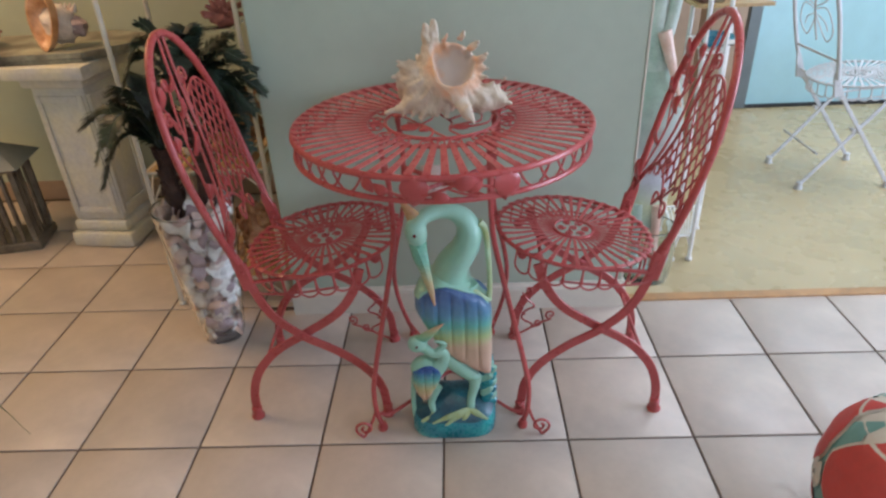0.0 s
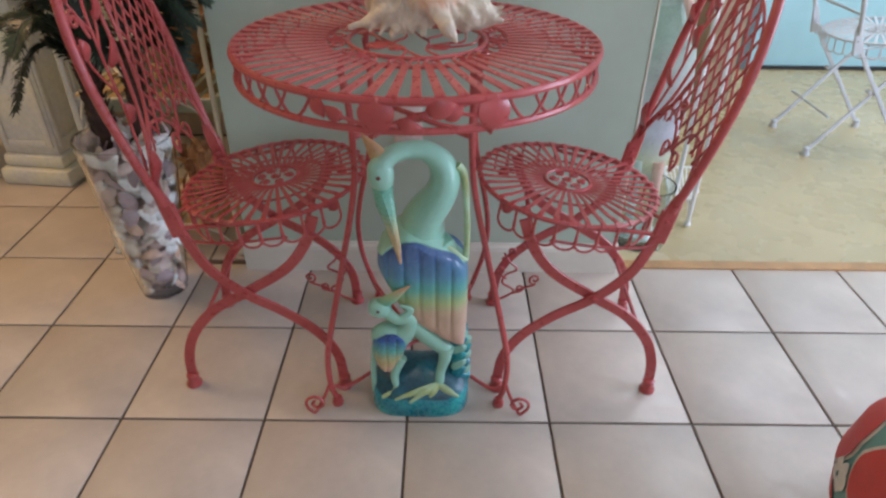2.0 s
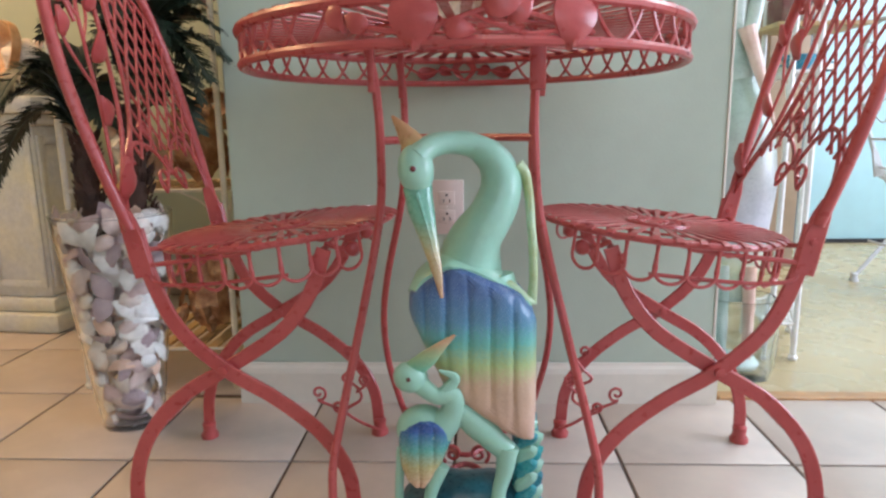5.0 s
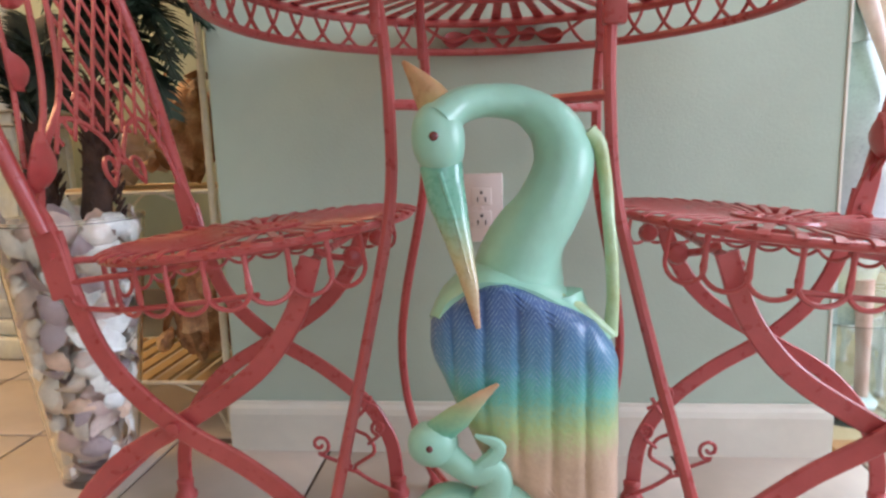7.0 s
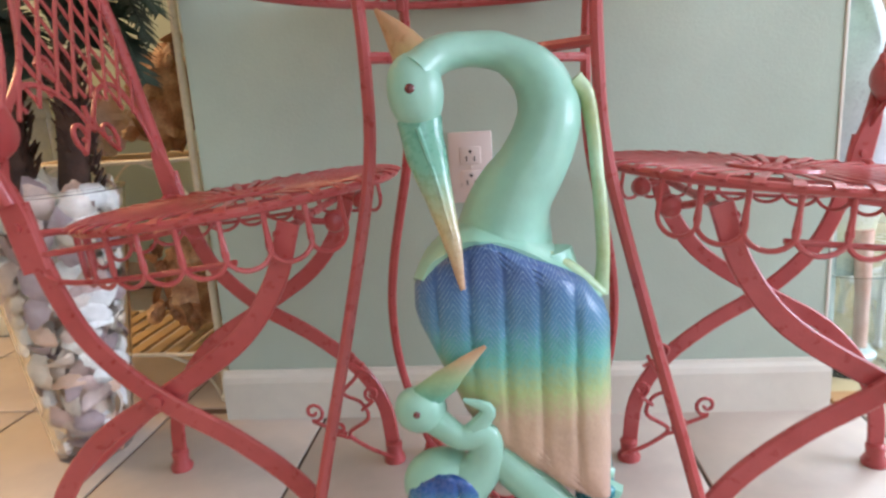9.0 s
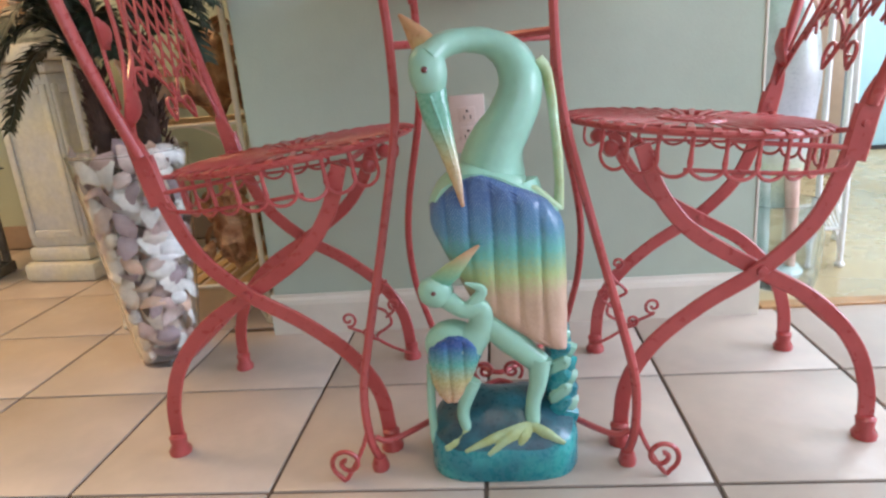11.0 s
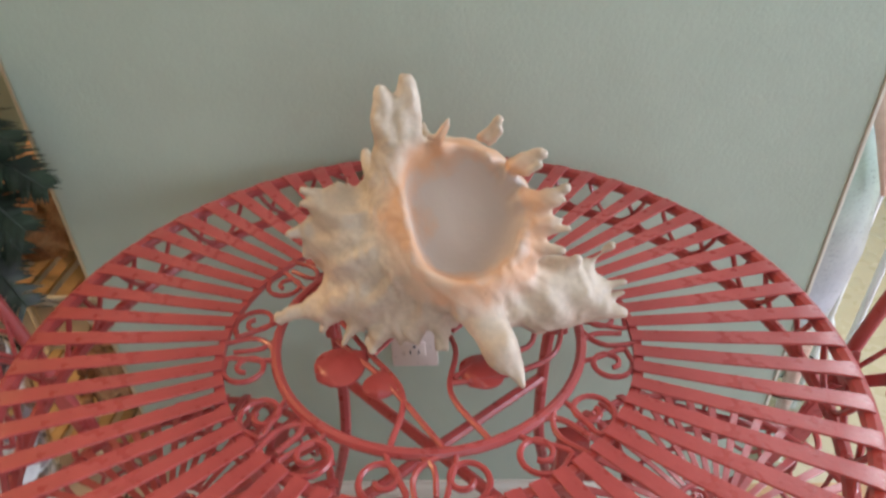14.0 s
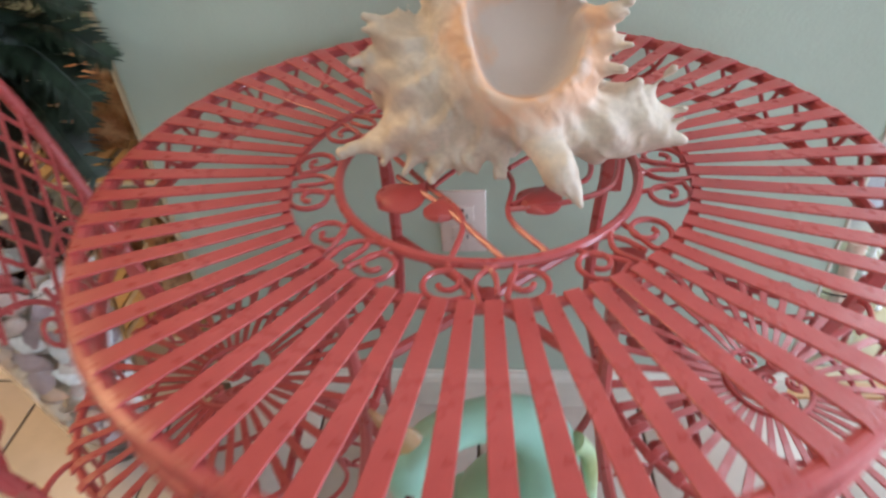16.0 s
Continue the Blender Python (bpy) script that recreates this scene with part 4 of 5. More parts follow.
def grown_surface(f, origin, step):
    """A smooth quad surface where the field f, given on a grid, changes its sign."""
    inside = f < 0
    shape = tuple(s - 1 for s in f.shape)
    total, count = np.zeros(shape + (3,)), np.zeros(shape)
    corners = [(i, j, k) for i in (0, 1) for j in (0, 1) for k in (0, 1)]

    def view(a, c):
        return a[c[0]:c[0] + shape[0], c[1]:c[1] + shape[1], c[2]:c[2] + shape[2]]
    for c in corners:
        for axis in range(3):
            if c[axis]:
                continue
            d = tuple(1 if q == axis else c[q] for q in range(3))
            fa, fb = view(f, c), view(f, d)
            cross = view(inside, c) != view(inside, d)
            t = np.where(cross, fa / np.where(cross, fa - fb, 1.0), 0.0)
            for q in range(3):
                total[..., q] += np.where(cross, c[q] + (t if q == axis else 0.0), 0.0)
            count += cross
    used = count > 0
    index = np.full(shape, -1, dtype=np.int64)
    index[used] = np.arange(used.sum())
    cells = np.argwhere(used)
    verts = (cells + total[used] / count[used][:, None]) * step + np.array(origin)
    faces = []
    for axis in range(3):
        b, c = (axis + 1) % 3, (axis + 2) % 3
        lo, hi = [slice(1, s) for s in shape], [slice(1, s) for s in shape]
        lo[axis], hi[axis] = slice(0, shape[axis]), slice(1, shape[axis] + 1)
        first, second = inside[tuple(lo)], inside[tuple(hi)]
        where = np.argwhere(first != second)
        flip = first[tuple(where.T)]
        base = where.copy()
        base[:, b] += 1
        base[:, c] += 1
        ring = []
        for db, dc in ((-1, -1), (0, -1), (0, 0), (-1, 0)):
            q = base.copy()
            q[:, b] += db
            q[:, c] += dc
            ring.append(index[tuple(q.T)])
        quad = np.stack(ring, 1)
        quad[~flip] = quad[~flip][:, ::-1]
        faces.append(quad)
    return verts, np.concatenate(faces)


LOW, STEP = Vector((-0.112, 0.148, 0.742)), 0.0019
gx, gy, gz = (np.arange(n) * STEP + LOW[k] for k, n in enumerate((158, 106, 114)))
grid = np.stack(np.meshgrid(gx, gy, gz, indexing="ij"), -1)


def ellipsoid(c, r, axes=None):
    p = grid - np.array(c)
    if axes is not None:
        p = p @ np.array([list(a) for a in axes]).T
    r = np.array(r)
    k0, k1 = np.linalg.norm(p / r, axis=-1), np.linalg.norm(p / (r * r), axis=-1)
    return k0 * (k0 - 1) / np.maximum(k1, 1e-6)


def cone(a, b, ra, rb):
    a, b = np.array(a), np.array(b)
    d = b - a
    t = np.clip(((grid - a) @ d) / (d @ d), 0, 1)
    return np.linalg.norm(grid - a - t[..., None] * d, axis=-1) - (ra + (rb - ra) * t)


body = ellipsoid((-0.012, 0.288, 0.796), (0.062, 0.050, 0.046))
for c, r in (((-0.028, 0.262, 0.812), (0.036, 0.040, 0.046)), ((-0.044, 0.262, 0.836), (0.019, 0.022, 0.024)), ((0.006, 0.248, 0.802), (0.046, 0.036, 0.040)),
             ((0.106, 0.233, 0.787), (0.048, 0.032, 0.028)), ((0.128, 0.230, 0.786), (0.032, 0.020, 0.022)), ((-0.020, 0.240, 0.780), (0.036, 0.026, 0.024)), ((0.024, 0.234, 0.782), (0.034, 0.026, 0.024))):
    body = smooth_min(body, ellipsoid(c, r), 0.016)
body = smooth_min(body, ellipsoid(MOUTH - nrm * 0.028, (0.0600, 0.0690, 0.046), (ax, ay, nrm)), 0.014)
rnd = random.Random(21)
for root, tip, r, fork in (
        ((0.012, 0.252, 0.835), (0.011, 0.275, 0.942), 0.0215, False), ((0.002, 0.258, 0.828), (-0.004, 0.273, 0.932), 0.0205, False), ((0.012, 0.252, 0.850), (0.004, 0.274, 0.915), 0.0120, False), ((0.016, 0.250, 0.865), (0.026, 0.256, 0.905), 0.0080, False),
        ((0.029, 0.254, 0.890), (0.042, 0.256, 0.922), 0.0070, False), ((0.051, 0.250, 0.893), (0.075, 0.244, 0.926), 0.0075, True),
        ((0.073, 0.242, 0.884), (0.105, 0.232, 0.906), 0.0080, True), ((0.089, 0.236, 0.866), (0.122, 0.225, 0.882), 0.0070, True),
        ((0.095, 0.232, 0.848), (0.128, 0.220, 0.862), 0.0065, True), ((0.095, 0.228, 0.830), (0.121, 0.214, 0.838), 0.0065, False),
        ((0.132, 0.232, 0.793), (0.160, 0.232, 0.828), 0.0075, False), ((0.138, 0.228, 0.787), (0.173, 0.226, 0.801), 0.0080, True),
        ((0.140, 0.225, 0.779), (0.173, 0.214, 0.780), 0.0090, False), ((0.114, 0.225, 0.800), (0.136, 0.225, 0.824), 0.0060, False),
        ((-0.034, 0.245, 0.778), (-0.098, 0.236, 0.760), 0.0150, False), ((-0.046, 0.257, 0.848), (-0.074, 0.250, 0.862), 0.0085, True),
        ((-0.054, 0.256, 0.834), (-0.080, 0.246, 0.836), 0.0080, False), ((-0.040, 0.265, 0.850), (-0.044, 0.266, 0.872), 0.0080, True),
        ((-0.056, 0.257, 0.824), (-0.071, 0.248, 0.814), 0.0065, False), ((-0.020, 0.262, 0.848), (-0.024, 0.270, 0.862), 0.0080, False),
        ((0.052, 0.212, 0.802), (0.075, 0.184, 0.775), 0.0120, False), ((0.075, 0.184, 0.775), (0.092, 0.164, 0.755), 0.0105, False),
        ((0.046, 0.218, 0.806), (0.072, 0.200, 0.796), 0.0120, False),
        ((-0.030, 0.228, 0.775), (-0.045, 0.212, 0.753), 0.0065, False), ((-0.010, 0.224, 0.772), (-0.021, 0.209, 0.752), 0.0070, True),
        ((0.006, 0.222, 0.772), (0.001, 0.209, 0.756), 0.0050, False), ((0.014, 0.220, 0.772), (0.016, 0.205, 0.755), 0.0065, False),
        ((0.030, 0.217, 0.774), (0.037, 0.203, 0.757), 0.0060, True), ((-0.048, 0.238, 0.776), (-0.061, 0.225, 0.757), 0.0055, False),
        ((0.02, 0.29, 0.86), (0.02, 0.335, 0.885), 0.010, False), ((-0.02, 0.29, 0.84), (-0.03, 0.335, 0.86), 0.010, False), ((0.06, 0.28, 0.84), (0.08, 0.325, 0.85), 0.010, False),
        ((0.02, 0.28, 0.78), (0.03, 0.29, 0.750), 0.013, False), ((-0.02, 0.28, 0.78), (-0.03, 0.30, 0.750), 0.013, False)):
    root, tip, r = Vector(root), Vector(tip), r * 1.15
    mid = root.lerp(tip, 0.55) + Vector((rnd.uniform(-1, 1), rnd.uniform(-1, 1), rnd.uniform(-1, 1))) * 0.05 * (tip - root).length
    body = smooth_min(body, cone(root, mid, r * 1.1, r * 0.62), 0.013)
    body = smooth_min(body, cone(mid, tip, r * 0.62, max(r * 0.30, 0.0020)), 0.003)
    if fork:
        side = (tip - root).cross(nrm).normalized() * r * 0.75
        body = smooth_min(body, cone(root.lerp(tip, 0.2) + side, tip + side * 1.1 - (tip - root) * 0.10, r * 0.55, max(r * 0.2, 0.0018)), 0.0025)
# ribs and growth lines
px, py, pz = grid[..., 0], grid[..., 1], grid[..., 2]
warp = 0.010 * np.sin(px * 83 + 1.3 * np.sin(py * 61)) + 0.008 * np.sin(pz * 97 + 2.0) + 0.006 * np.sin((px + pz) * 171)
u, v = px + warp, pz - 0.7 * warp
body += 0.0006 * np.sin(u * 300 + 1.0) * np.sin(v * 130 + 40 * warp) + 0.0004 * np.sin((u - py) * 210) * np.sin((v + py) * 260 + 2) + 0.0003 * np.sin(u * 610 + 2.6 * np.sin(v * 240)) * np.sin(py * 330 + v * 400)
hollow = ellipsoid(MOUTH + nrm * 0.018 + ay * 0.002 + ax * 0.003, (0.0465, 0.0530, 0.060), (ax, ay, nrm))
local = grid - np.array(MOUTH)
turn = np.arctan2(local @ np.array(ay), local @ np.array(ax))
reach = np.linalg.norm(local, axis=-1)
body += (0.0017 * np.sin(15 * turn + 2.2 * np.sin(reach * 60)) + 0.0009 * np.sin(31 * turn + 1.0)) * np.clip((reach - 0.058) / 0.02, 0, 1)  # folds that run out from the mouth
hollow += (0.0018 * np.sin(11 * turn + 1.5 * np.sin(2 * turn)) + 0.0012 * np.sin(17 * turn)) * np.clip(np.cos(turn - 0.6) + 0.35, 0, 1) * np.clip((local @ np.array(nrm) + 0.022) / 0.016, 0, 1)
hollow = -smooth_min(-hollow, 0.031 - local @ np.array(SIDE), 0.012)  # the inner lip is nearly straight
body = -smooth_min(-body, hollow, 0.008)
body = smooth_min(body, cone((0.060, 0.206, 0.796), (0.079, 0.180, 0.772), 0.0125, 0.0110), 0.006)
body = np.maximum(body, 0.7478 - pz)
verts, faces = grown_surface(body, LOW, STEP)
me = bpy.data.meshes.new("sea_shell")
me.from_pydata([tuple(v) for v in verts.tolist()], [], [tuple(q) for q in faces.tolist()])
me.materials.append(shell_material())
me.shade_smooth()
shell = tagged(new("sea_shell", me), "large cream spiny murex shell with peach mouth on the table", "sea shell")

# ---- socket ----
socket = thing("wall_socket", "blush white double wall socket behind the statue", "socket", pose(-0.0175, WY, 0.4395, 0, 0, 0))
part("cover_plate", boxed((-0.036, -0.006, -0.058), (0.036, 0.002, 0.058), 0.003), PLASTIC, socket)
for zc in (-0.0195, 0.0195):
    outlet = part("outlet", boxed((-0.017, -0.0085, zc - 0.0145), (0.017, -0.003, zc + 0.0145), 0.002), PLASTIC, socket)
    for x in (-0.0065, 0.0065):
        part("slot", boxed((x - 0.001, -0.0092, zc - 0.009), (x + 0.001, -0.0080, zc - 0.001), 0), DARK, outlet)
    part("ground_hole", lathe([(0.0026, 0.0), (0.0026, 0.001)], 10), DARK, outlet, m=pose(0, -0.0082, zc + 0.0065, 90))
part("screw", lathe([(0.003, 0.0), (0.0025, 0.0015)], 10), PLASTIC, socket, m=pose(0, -0.006, 0, 90))

PLAQUE = material("dark_red_painted_wood", (0.20, 0.05, 0.04), 0.5, vary=0.3, scale=14, grain=0.3, second=(0.16, 0.14, 0.08))
plaque = thing("wall_plaque", "dark red painted wooden plaque hanging on the green wall", "plaque", pose(0.005, WY, 1.178))
bm = bmesh.new()
oval = [(0.115 * math.cos(a), 0.16 * math.sin(a) + 0.162) for a in np.linspace(0, 2 * math.pi, 41)[:-1]]
front, back = [bm.verts.new((x, -0.020, z)) for x, z in oval], [bm.verts.new((x, 0.001, z)) for x, z in oval]
bm.faces.new(front), bm.faces.new(back)
for i in range(40):
    bm.faces.new((front[i], front[(i + 1) % 40], back[(i + 1) % 40], back[i]))
part("board", bm, PLAQUE, plaque)
part("border", sweep(bmesh.new(), [(x * 0.94, -0.021, (z - 0.162) * 0.94 + 0.162) for x, z in oval], disc(0.005, 6), closed=True), RED, plaque)

# ---- glass vase of shells with a palm ----
VX, VY, VH = -0.690, 0.474, 0.445
VGLASS = glass("clear_glass", (0.97, 0.99, 0.98))


def vase_r(z):
    return 0.060 + (0.113 - 0.060) * (z / VH) ** 0.9


outer = [(vase_r(z), z) for z in np.linspace(0.0, VH, 12)]
inner = [(vase_r(z) - 0.004, z) for z in np.linspace(VH, 0.014, 12)]
vase = thing("glass_vase", "tall flared clear glass vase filled with shells on tiles", "vase", pose(VX, VY, 0))
body = part("vase_body", lathe([(0.002, 0.0)] + outer + inner + [(0.002, 0.014)], 40, cap=True), VGLASS, vase)
rim = part("vase_rim", hoop(vase_r(VH) - 0.002, VH + 0.0015, 0.0030, 48), VGLASS, vase)
body.visible_shadow = rim.visible_shadow = False


def mixed_shells(name, tones):
    """Each shell takes one of several natural tones, with faint bands."""
    m = material(name, (0.7, 0.6, 0.5), 0.42, vary=0.16, scale=45, grain=0.2, grain_scale=140, coat=0.1)
    n, link = m.node_tree.nodes, m.node_tree.links.new
    info, ramp = n.new("ShaderNodeNewGeometry"), n.new("ShaderNodeValToRGB")
    ramp.color_ramp.interpolation = "CONSTANT"
    while len(ramp.color_ramp.elements) < len(tones):
        ramp.color_ramp.elements.new(0.5)
    for k, (e, c) in enumerate(zip(ramp.color_ramp.elements, tones)):
        e.position, e.color = k / len(tones), (*c, 1)
    link(info.outputs["Random Per Island"], ramp.inputs[0])
    hsv = n["Principled BSDF"].inputs["Base Color"].links[0].from_node
    link(ramp.outputs[0], hsv.inputs["Color"])
    return m


CLAM = mixed_shells("mixed_pale_sea_shells", [(0.80, 0.76, 0.70), (0.72, 0.58, 0.46), (0.84, 0.82, 0.79), (0.56, 0.40, 0.36), (0.76, 0.67, 0.56), (0.62, 0.48, 0.42), (0.82, 0.72, 0.64), (0.40, 0.30, 0.31), (0.86, 0.83, 0.78), (0.66, 0.44, 0.32)])
random.seed(5)
bm = bmesh.new()


def clam(bm, centre, size, m):
    """A ribbed half shell."""
    n, k = 12, 5
    rows = []
    for i in range(k + 1):
        t = i / k
        row = []
        for j in range(n + 1):
            a = math.pi * (0.06 + 0.88 * j / n)
            r = size * t * (1 + 0.05 * math.cos(8 * a * 2))
            row.append(bm.verts.new(m @ Vector((r * math.cos(a), r * math.sin(a) - size * 0.45, size * 0.42 * math.sin(math.pi * min(0.5 + t * 0.5, 1.0)) + size * 0.012 * ((j % 2) * 2 - 1) * t)) + centre))
        rows.append(row)
    for a, b in zip(rows[1:], rows[2:]):
        for j in range(n):
            bm.faces.new((a[j], a[j + 1], b[j + 1], b[j]))
    tip = bm.verts.new(m @ Vector((0, -size * 0.47, size * 0.42)) + centre)
    for j in range(n):
        bm.faces.new((rows[1][j], rows[1][j + 1], tip))


for layer in range(17):
    z = 0.026 + layer * 0.0255
    for ring_r, count in ((0.99, int(7 + layer * 0.55)), (0.62, 5), (0.2, 2)):
        for i in range(count):
            a = 2 * math.pi * (i + random.random() * 0.7) / count + layer
            size = random.uniform(0.022, 0.040)
            r = max(0.0, (vase_r(z) - 0.006) * ring_r - size * 0.42)
            zz = z + random.uniform(-0.010, 0.010) + (0.03 * (1 - ring_r) if layer > 14 else 0)
            c = Vector((r * math.cos(a), r * math.sin(a), zz))
            if random.random() < 0.80:
                turn = Matrix.Rotation(a, 3, "Z") @ Matrix.Rotation(radians(90 + random.uniform(-34, 34)), 3, "Y") @ Matrix.Rotation(random.uniform(0, 6.3), 3, "Z")
                if random.random() < 0.15:
                    turn = turn @ Matrix.Rotation(math.pi, 3, "X")
                clam(bm, c, size, turn)
            else:
                turn = Matrix.Rotation(a, 4, "Z") @ Matrix.Rotation(random.uniform(-0.6, 0.6), 4, "X")
                blob(bm, c, (size * 0.42, size * 0.85, size * 0.6), 0.3, random.random() * 30, 0, 10, 8, turn)
tagged(part("sea_shells", bm, CLAM, None, m=pose(VX, VY, 0)), "pile of pale mixed sea shells filling the glass vase", "sea shells", kind="stuff")

FROND = material("dark_green_palm_leaf", (0.017, 0.030, 0.017), 0.42, vary=0.3, scale=20, island=0.5, second=(0.028, 0.046, 0.026))
TRUNK = material("shaggy_brown_palm_trunk", (0.075, 0.038, 0.026), 0.8, vary=0.4, scale=30, grain=0.9, grain_scale=90)
palm = thing("potted_palm", "dark green artificial palm with two brown trunks in the vase", "plant", pose(VX, VY + 0.015, 0))
for x0, x1, top in ((-0.055, -0.052, 0.60), (0.045, 0.052, 0.66)):
    bm = bmesh.new()
    sweep(bm, spline([(x0 * 0.6, 0, 0.40), (x0, 0, 0.50), (x1, 0.01, top)], 8), disc(0.024, 12), taper=[1.1, 0.8])
    for i in range(150):
        a, zz = random.uniform(0, 6.283), random.uniform(0.43, top)
        p = Vector((x1 + 0.020 * math.cos(a), 0.006 + 0.020 * math.sin(a), zz))
        q = p + Vector((0.012 * math.cos(a), 0.012 * math.sin(a), 0.018))
        sweep(bm, [p, q], disc(0.004, 4), taper=[1, 0.3])
    part("trunk", bm, TRUNK, palm)


def frond(root, tip, lift, size, seed):
    """An arched palm leaf: a rib with two rows of narrow leaflets."""
    bm = bmesh.new()
    rnd = random.Random(seed)
    root, tip = Vector(root), Vector(tip)
    line = spline([root, root.lerp(tip, 0.35) + Vector((0, 0, lift)), root.lerp(tip, 0.7) + Vector((0, 0, lift * 0.85)), tip], 16)
    sweep(bm, line, disc(0.0035, 5), taper=[1.2, 0.3])
    n = len(line)
    for i in range(4, n - 1):
        t = i / n
        along = (line[i + 1] - line[i]).normalized()
        across = along.cross(Vector((0, 0, 1))).normalized()
        for s in (-1, 1):
            for sub in (0, 0.5):
                length = size * (math.sin(math.pi * (0.12 + 0.80 * t)) ** 0.7) * rnd.uniform(0.8, 1.1)
                p = line[i].lerp(line[i + 1], sub)
                d = (across * s * 0.9 + along * 0.55 + Vector((0, 0, rnd.uniform(-0.15, 0.35)))).normalized()
                wide = along * 0.0032
                a, b = p + wide, p - wide
                m1, m2 = p + d * length * 0.6 + wide * 0.9, p + d * length * 0.6 - wide * 0.9
                e = p + d * length + Vector((0, 0, -0.12 * length))
                va, vb, vc, vd, ve = (bm.verts.new(q) for q in (a, b, m2, m1, e))
                bm.faces.new((va, vb, vc, vd)), bm.faces.new((vd, vc, ve))
    return bm


crown = [((-0.052, 0.01, 0.60), [(-0.235, -0.02, 0.50, 0.09), (-0.26, 0.02, 0.66, 0.08), (-0.20, -0.07, 0.60, 0.09), (-0.13, -0.12, 0.66, 0.09), (-0.10, 0.10, 0.78, 0.06), (-0.18, 0.08, 0.70, 0.10), (0.02, -0.12, 0.62, 0.09)]),
         ((0.052, 0.01, 0.67), [(0.225, -0.01, 0.70, 0.09), (0.235, 0.02, 0.80, 0.08), (0.17, -0.09, 0.76, 0.10), (0.06, -0.13, 0.82, 0.10), (-0.05, -0.10, 0.86, 0.10), (-0.09, -0.04, 0.78, 0.12), (0.16, 0.08, 0.84, 0.08),
                                  (0.20, -0.06, 0.60, 0.10), (0.05, 0.09, 0.90, 0.06), (0.0, -0.12, 0.70, 0.11), (0.12, -0.10, 0.66, 0.10), (0.20, 0.0, 0.66, 0.12), (0.25, 0.02, 0.74, 0.08), (0.22, -0.05, 0.84, 0.08), (0.10, -0.05, 0.90, 0.07), (-0.02, 0.0, 0.93, 0.06), (0.18, 0.05, 0.88, 0.06)])]
seed = 0
for root, tips in crown:
    for x, y, z, lift in tips:
        y = max(y, -0.030) if x > -0.06 else y  # held back behind the chair
        seed += 1
        part("frond", frond(root, (x, y, z), lift, 0.062, seed), FROND, palm, smooth=False)

# ---- ivory wire shelf beside the wall ----
BROWN = material("orange_brown_dried_shells", (0.48, 0.19, 0.07), 0.55, vary=0.4, scale=24, grain=0.4, grain_scale=120, second=(0.55, 0.36, 0.20), island=0.3)
SLATWOOD = material("honey_wood_slats", (0.50, 0.34, 0.16), 0.5, vary=0.2, scale=10, grain=0.2)
CORAL = material("dusty_pink_coral", (0.42, 0.16, 0.13), 0.7, vary=0.3, scale=30, grain=0.6, grain_scale=150)
BOARD = material("weathered_yellow_board", (0.42, 0.31, 0.13), 0.6, vary=0.4, scale=9, grain=0.4, second=(0.22, 0.13, 0.06))


def wire_shelf(name, label, corners, levels, top, mat, boards):
    unit = thing(name, label, "shelf")
    for x, y in corners:
        part("post", rod([(x, y, 0.012), (x, y, top)], 0.0075, 8), mat, unit)
        part("foot", lathe([(0.006, 0.0), (0.011, 0.004), (0.012, 0.011), (0.006, 0.019)], 12), mat, unit, m=Matrix.Translation((x, y, 0)))
    for z in levels:
        for k in range(4):
            (x0, y0), (x1, y1) = corners[k], corners[(k + 1) % 4]
            part("shelf_rail", rod([(x0, y0, z), (x1, y1, z)], 0.0045, 6), mat, unit)
            mx, my = (x1 - x0), (y1 - y0)
            for s in (0, 1):
                bx, by = (x0, y0) if s == 0 else (x1, y1)
                dx, dy = (mx, my) if s == 0 else (-mx, -my)
                part("corner_wire", rod([(bx, by, z - 0.16), (bx + dx * 0.04, by + dy * 0.04, z - 0.08), (bx + dx * 0.14, by + dy * 0.14, z - 0.03), (bx + dx * 0.30, by + dy * 0.30, z)], 0.0032, 6), mat, unit)
        (x0, y0), (x1, y1), (x2, y2), (x3, y3) = corners
        for j in range(9):
            t = (j + 0.5) / 9
            a, b = Vector((x0, y0, z)).lerp(Vector((x1, y1, z)), t), Vector((x3, y3, z)).lerp(Vector((x2, y2, z)), t)
            if boards:
                part("slat", sweep(bmesh.new(), [a, b], bar(0.026, 0.007), ref=(0, 0, 1)), boards, unit)
            else:
                part("shelf_wire", rod([a, b], 0.0026, 6), mat, unit)
    return unit


wire_shelf("wire_shelf", "ivory enamelled wire shelf with curled corners beside the palm", [(-0.887, 0.640), (-0.522, 0.640), (-0.522, 0.93), (-0.887, 0.93)], (0.10, 0.475, 1.118, 1.60), 1.75, IVORY, SLATWOOD)
tagged(part("wooden_board", boxed((-0.508, 0.712, 0.0), (-0.486, 0.745, 1.19), 0.004), BOARD, None), "weathered yellowish wooden board leaning by the wall's end", "board")


